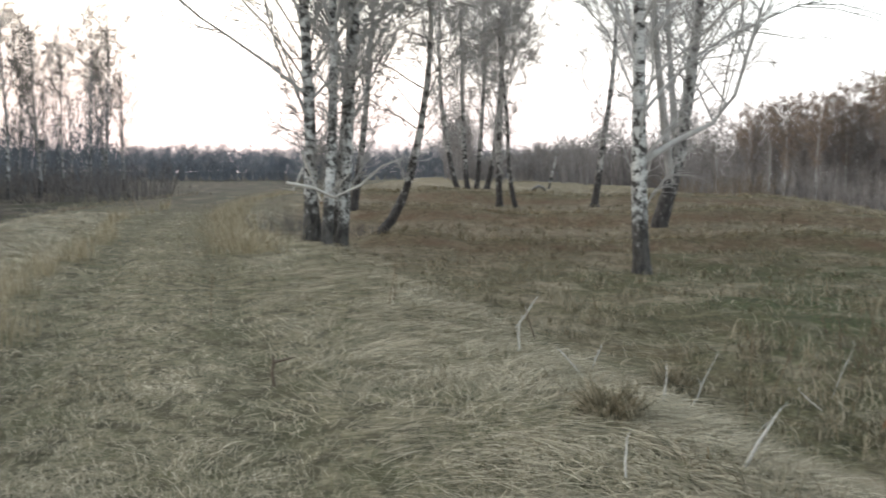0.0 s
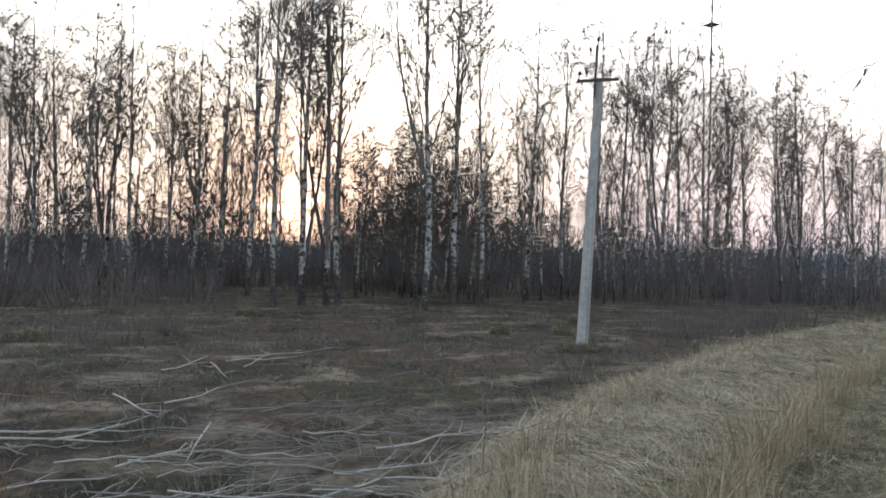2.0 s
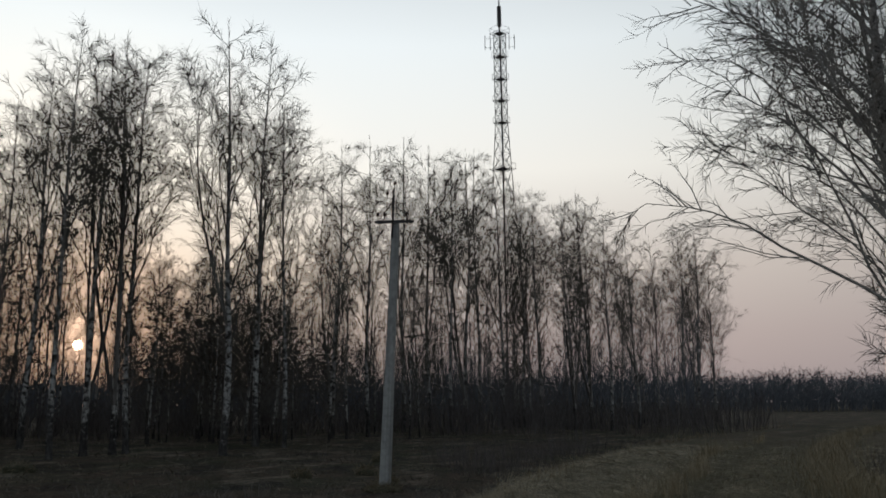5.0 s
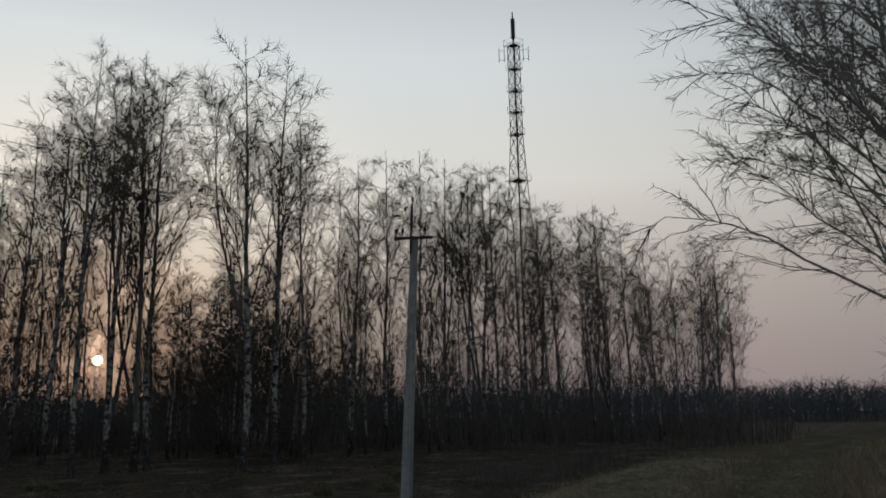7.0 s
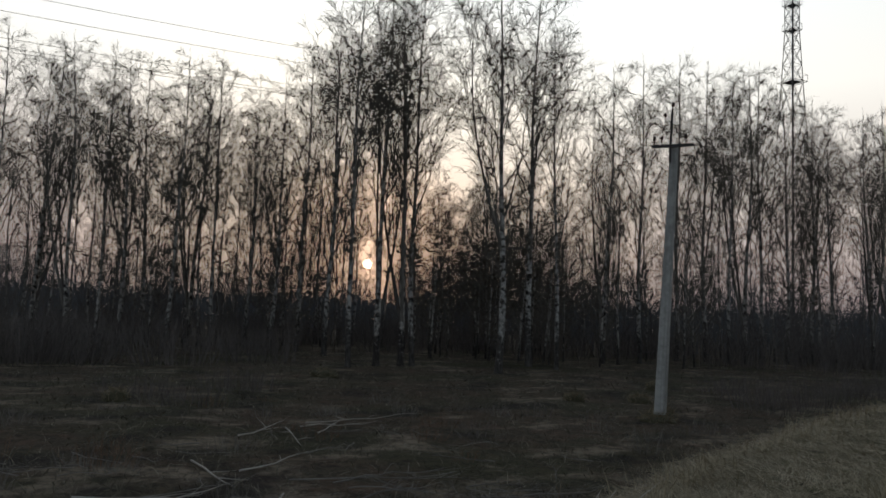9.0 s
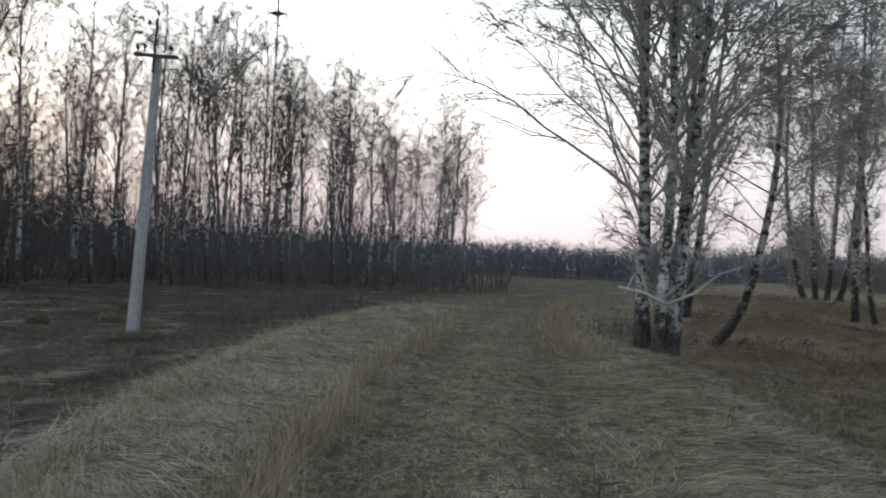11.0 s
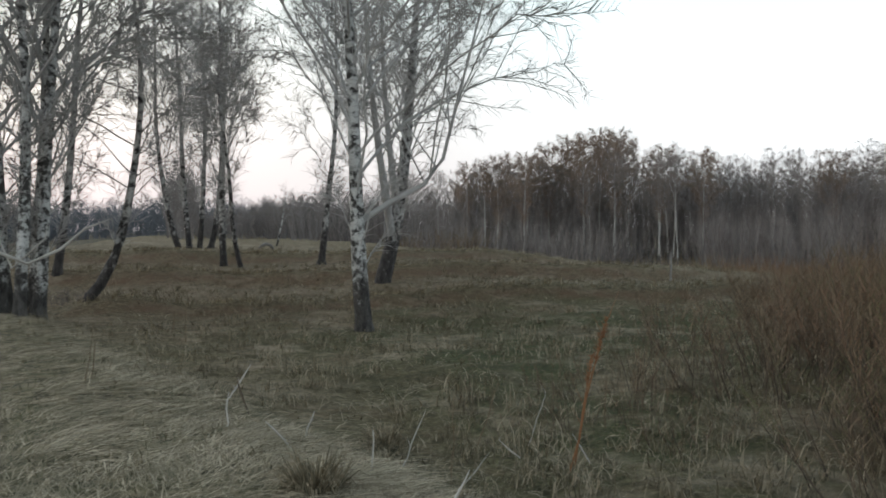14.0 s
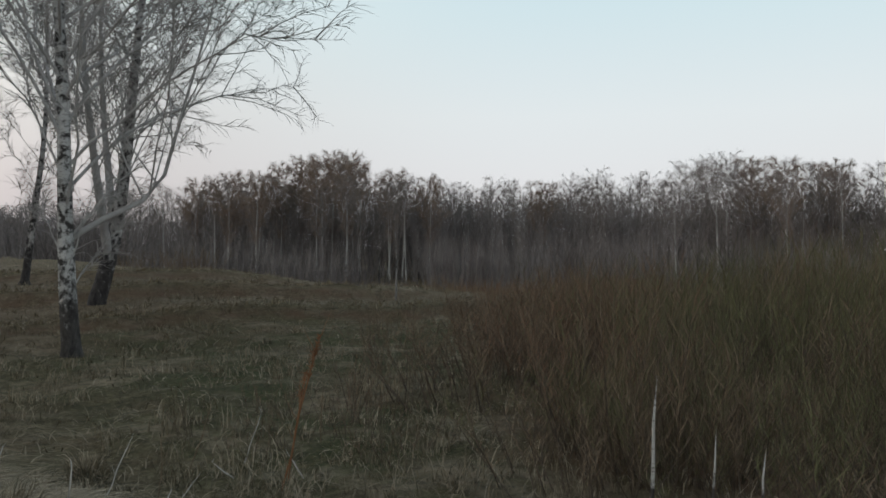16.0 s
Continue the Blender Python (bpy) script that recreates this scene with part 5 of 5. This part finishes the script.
GREY = [[(-13.71, 1.96), (-12.54, 2.5)], [(-9.84, 1.44), (-9.1, 1.75)], [(-10.19, 3.34), (-8.76, 5.39)], [(-11.1, 4.41), (-10.28, 6.7)]]
LONG = [[(-6.29, 2.6), (-6.59, 3.95), (-6.68, 4.51), (-5.97, 5.19), (-5.42, 5.39)], [(-7.19, 4.05), (-7.01, 4.46), (-6.77, 5.57), (-6.47, 6.34)], [(-7.62, 4.84), (-7.77, 6.04), (-7.58, 6.85)]]
for k, p in enumerate(PALE + PALE2):
    branch("cut_branch", "pale peeled birch branch lying on dead grass", p, 0.015, DEADWOOD, FELLED, 2, 200 + k)
for k, p in enumerate(GREY):
    branch("cut_branch", "thin grey fallen branch in the field", p, 0.010, DEADWOOD_GREY, FELLED, 4, 230 + k)
for k, p in enumerate(LONG):
    branch("cut_branch", "long forked pale branch with side twigs on dead grass", p, 0.017, DEADWOOD, FELLED, 10, 240 + k, 0.08)
q = random.Random(15)
for k in range(30):
    x, y = q.uniform(-10.5, -6.6), q.uniform(1.2, 5.2)
    a, l = 1.1 + q.gauss(0, 0.55), q.uniform(0.8, 2.2)
    branch("cut_branch", "pale peeled birch branch lying on dead grass", [(x, y), (x + math.cos(a) * l * 0.5, y + math.sin(a) * l * 0.5 + q.uniform(-0.1, 0.1)), (x + math.cos(a) * l, y + math.sin(a) * l)], q.uniform(0.007, 0.013), q.choice([DEADWOOD, DEADWOOD_GREY]), FELLED, 3, 420 + k, q.uniform(0.03, 0.12))
q = random.Random(5)
for k in range(120):
    if k < 80:
        x, y = q.uniform(-9.5, -5.6), q.uniform(2.2, 7.0)
    else:
        x, y = q.uniform(-15, -6), q.uniform(1.0, 9.5)
    u, s_ = along(x, y)
    if s_ > left_edge(u) - 0.5:
        continue
    a, l = q.uniform(0, 6.28), q.uniform(0.4, 1.2)
    branch("cut_branch", "thin grey brushwood stick on dead grass", [(x, y), (x + math.cos(a) * l, y + math.sin(a) * l)], q.uniform(0.004, 0.009), q.choice([DEADWOOD_GREY, DEADWOOD_GREY, LIMB_DARK]), FELLED, 5, 260 + k, q.uniform(0.03, 0.16))


def stalk(x, y, off, r, mat, label, name="dry_stalk", head=0, twigs=0, seed=0, group="dry weed stalks"):
    """A dead weed stalk that stands or leans; off is where its tip is from its foot."""
    q = random.Random(seed + int(abs(x * 131 + y * 17)))
    z = ground_z(x, y)
    p, t = Vector((x, y, z - 0.05)), Vector((x + off[0], y + off[1], z + off[2]))
    path = [p.lerp(t, f) + Vector((q.uniform(-0.012, 0.012), q.uniform(-0.012, 0.012), 0)) for f in (0, 0.25, 0.5, 0.75)] + [t]
    top = new(name)
    tagged(top, label, "stalk", group)
    s = Soup()
    s.tube(path, [r, r * 0.92, r * 0.8, r * 0.65, r * 0.4], 5)
    part("stem", s.mesh("stem", mat), top)
    for k in range(twigs):
        b = curve_at(path, q.uniform(0.35, 0.95))
        a, l = q.uniform(0, 6.28), off[2] * q.uniform(0.12, 0.28)
        s = Soup()
        s.tube([b, b + Vector((math.cos(a) * l * 0.5, math.sin(a) * l * 0.5, l))], [r * 0.5, 0.001], 3)
        part("side_twig", s.mesh("side_twig", mat), top)
    if head:
        s = Soup()
        for k in range(head):
            b = curve_at(path, q.uniform(0.72, 1.0))
            a, l = q.uniform(0, 6.28), q.uniform(0.05, 0.12)
            s.tube([b, b + Vector((math.cos(a) * l * 0.5, math.sin(a) * l * 0.5, l * q.uniform(0.1, 0.8)))], [0.007, 0.001], 3)
        part("seed_head", s.mesh("seed_head", mat, smooth=False), top)
    return top


STALK_RED = twig_mat("rusty_dock_stalk", (0.17, 0.08, 0.038), (0.27, 0.135, 0.065))
W = "bleached dead weed stalk leaning in dry grass"
for x, y, off, r in [(0.70, 7.48, (0.03, 0, 0.32), 0.010), (0.78, 9.08, (0.30, -0.02, 0.41), 0.013), (1.37, 7.41, (0.10, -0.02, 0.25), 0.009), (1.24, 6.57, (-0.32, 0.04, 0.30), 0.009), (2.14, 6.89, (0.21, -0.06, 0.47), 0.007), (1.67, 6.05, (0.02, -0.01, 0.36), 0.008), (3.56, 7.34, (0.18, -0.08, 0.56), 0.006), (3.32, 6.88, (-0.22, 0.09, 0.16), 0.008), (3.77, 6.39, (-0.16, 0.08, 0.25), 0.008), (1.65, 4.41, (0.18, -0.07, 0.33), 0.012), (0.97, 4.12, (-0.01, 0, 0.23), 0.008), (2.44, 6.25, (0.26, -0.1, 0.32), 0.006)]:
    stalk(x, y, off, r, DEADWOOD, W, twigs=2)
for x, y, off, r in [(2.99, 7.34, (0.26, -0.1, 0.77), 0.006), (2.39, 6.27, (0.04, -0.02, 0.79), 0.005), (4.49, 7.45, (0.02, -0.01, 0.71), 0.006), (-0.65, 9.68, (0.11, 0.01, 0.72), 0.006), (0.28, 17.05, (0.08, 0, 0.5), 0.01), (-0.62, 10.13, (0.06, 0, 0.52), 0.006), (0.51, 15.75, (0.02, 0, 0.66), 0.008), (-2.6, 9.0, (0.05, 0, 0.6), 0.006), (-5.1, 4.2, (0.1, 0, 0.7), 0.006), (-3.9, 6.9, (-0.05, 0.03, 0.6), 0.006)]:
    stalk(x, y, off, r, WILLOW, "thin brown dead weed stalk standing in grass", twigs=4)
stalk(3.41, 6.18, (0.29, -0.16, 1.34), 0.010, STALK_RED, "tall rust-red dead dock stalk with a seed head", head=70, twigs=3)
stalk(3.55, 6.35, (0.14, -0.1, 1.0), 0.007, STALK_RED, "rust-red dead dock stalk with a seed head", head=40, twigs=3)
stalk(0.99, 8.42, (-0.13, 0.01, 0.43), 0.011, WILLOW_STEM, "dark broken twig stuck in flattened straw", twigs=1)
peg = stalk(-1.29, 6.12, (-0.01, 0, 0.27), 0.017, WILLOW_STEM, "short dark broken stem in the straw", name="broken_stem")
s = Soup()
z = ground_z(-1.29, 6.12)
s.tube([(-1.295, 6.12, z + 0.19), (-1.2, 6.13, z + 0.21), (-1.1, 6.15, z + 0.235)], [0.012, 0.01, 0.004], 4)
part("side_twig", s.mesh("side_twig", WILLOW_STEM), peg)
for x, y, off, r in [(4.73, 3.29, (0.03, -0.04, 1.24), 0.017), (5.0, 2.97, (0.01, -0.01, 0.96), 0.011), (5.22, 2.8, (0.03, -0.06, 0.87), 0.012)]:
    stalk(x, y, off, r, BARK_SAPLING, "slender white birch sapling stem, bare", name="birch_sapling", twigs=0, group="birch saplings")

post = stalk(17.3, 25.04, (0.0, 0.0, 1.25), 0.05, DEADWOOD_GREY, "weathered grey wooden post in the meadow", name="wooden_post", group="posts")
log = Soup()
lx, ly = polar(-6.65, 52)
lz = ground_z(lx, ly)
log.tube([(lx - 0.5, ly, lz - 0.1), (lx - 0.32, ly, lz + 0.2), (lx, ly, lz + 0.38), (lx + 0.3, ly, lz + 0.28), (lx + 0.5, ly, lz - 0.1)], [0.1, 0.1, 0.11, 0.1, 0.09], 7, spike=False)
tagged(new("arched_root", log.mesh("arched_root", LIMB_DARK)), "dark arched dead root above the mound", "root")


def clod(x, y, w, h, seed):
    """A dark tussock or lump of turned earth with grass on it."""
    q = random.Random(seed)
    z = ground_z(x, y)
    bm = bmesh.new()
    bmesh.ops.create_icosphere(bm, subdivisions=3, radius=1.0)
    for v in bm.verts:
        k = 1 + 0.35 * noise.noise(v.co * 2.2 + Vector((seed, 0, 0))) + 0.15 * noise.noise(v.co * 6 + Vector((0, seed, 0)))
        v.co = Vector((v.co.x * w * k, v.co.y * w * k, v.co.z * h * k))
    top = new("tussock")
    tagged(top, "dark grassy tussock of earth in the meadow", "tussock", "tussocks")
    top.location = (x, y, z)
    part("mound", bm_mesh(bm, "mound", CLOD, True), top)
    s = Soup()
    for k in range(420):
        a, e = q.uniform(0, 6.28), q.uniform(0.0, 1.5)
        b = Vector((math.cos(a) * math.cos(e) * w * 0.95, math.sin(a) * math.cos(e) * w * 0.95, math.sin(e) * h * 0.9))
        way = Vector((math.cos(a) * q.uniform(0.2, 1.0), math.sin(a) * q.uniform(0.2, 1.0), q.uniform(-0.2, 1.0)))
        l = q.uniform(0.1, 0.28)
        s.tube([b, b + way * l * 0.6 + Vector((0, 0, l * 0.2)), b + way * l + Vector((0, 0, -l * 0.15))], [0.004, 0.003, 0.0005], 3)
    tagged(part("grass_tuft", s.mesh("grass_tuft", TURF, smooth=False), top), kind="stuff")


for k, (x, y, w, h) in enumerate([(2.14, 7.45, 0.15, 0.13), (1.12, 5.3, 0.16, 0.05), (-22.4, 4.1, 0.32, 0.28), (-19.8, 17.2, 0.3, 0.22), (-22.3, 23.4, 0.4, 0.3), (-30.6, 13.4, 0.55, 0.3), (-19.1, 19.3, 0.35, 0.25), (-16.0, 17.0, 0.3, 0.15), (-14.9, 15.7, 0.45, 0.12)]):
    clod(x, y, w, h, k + 1)
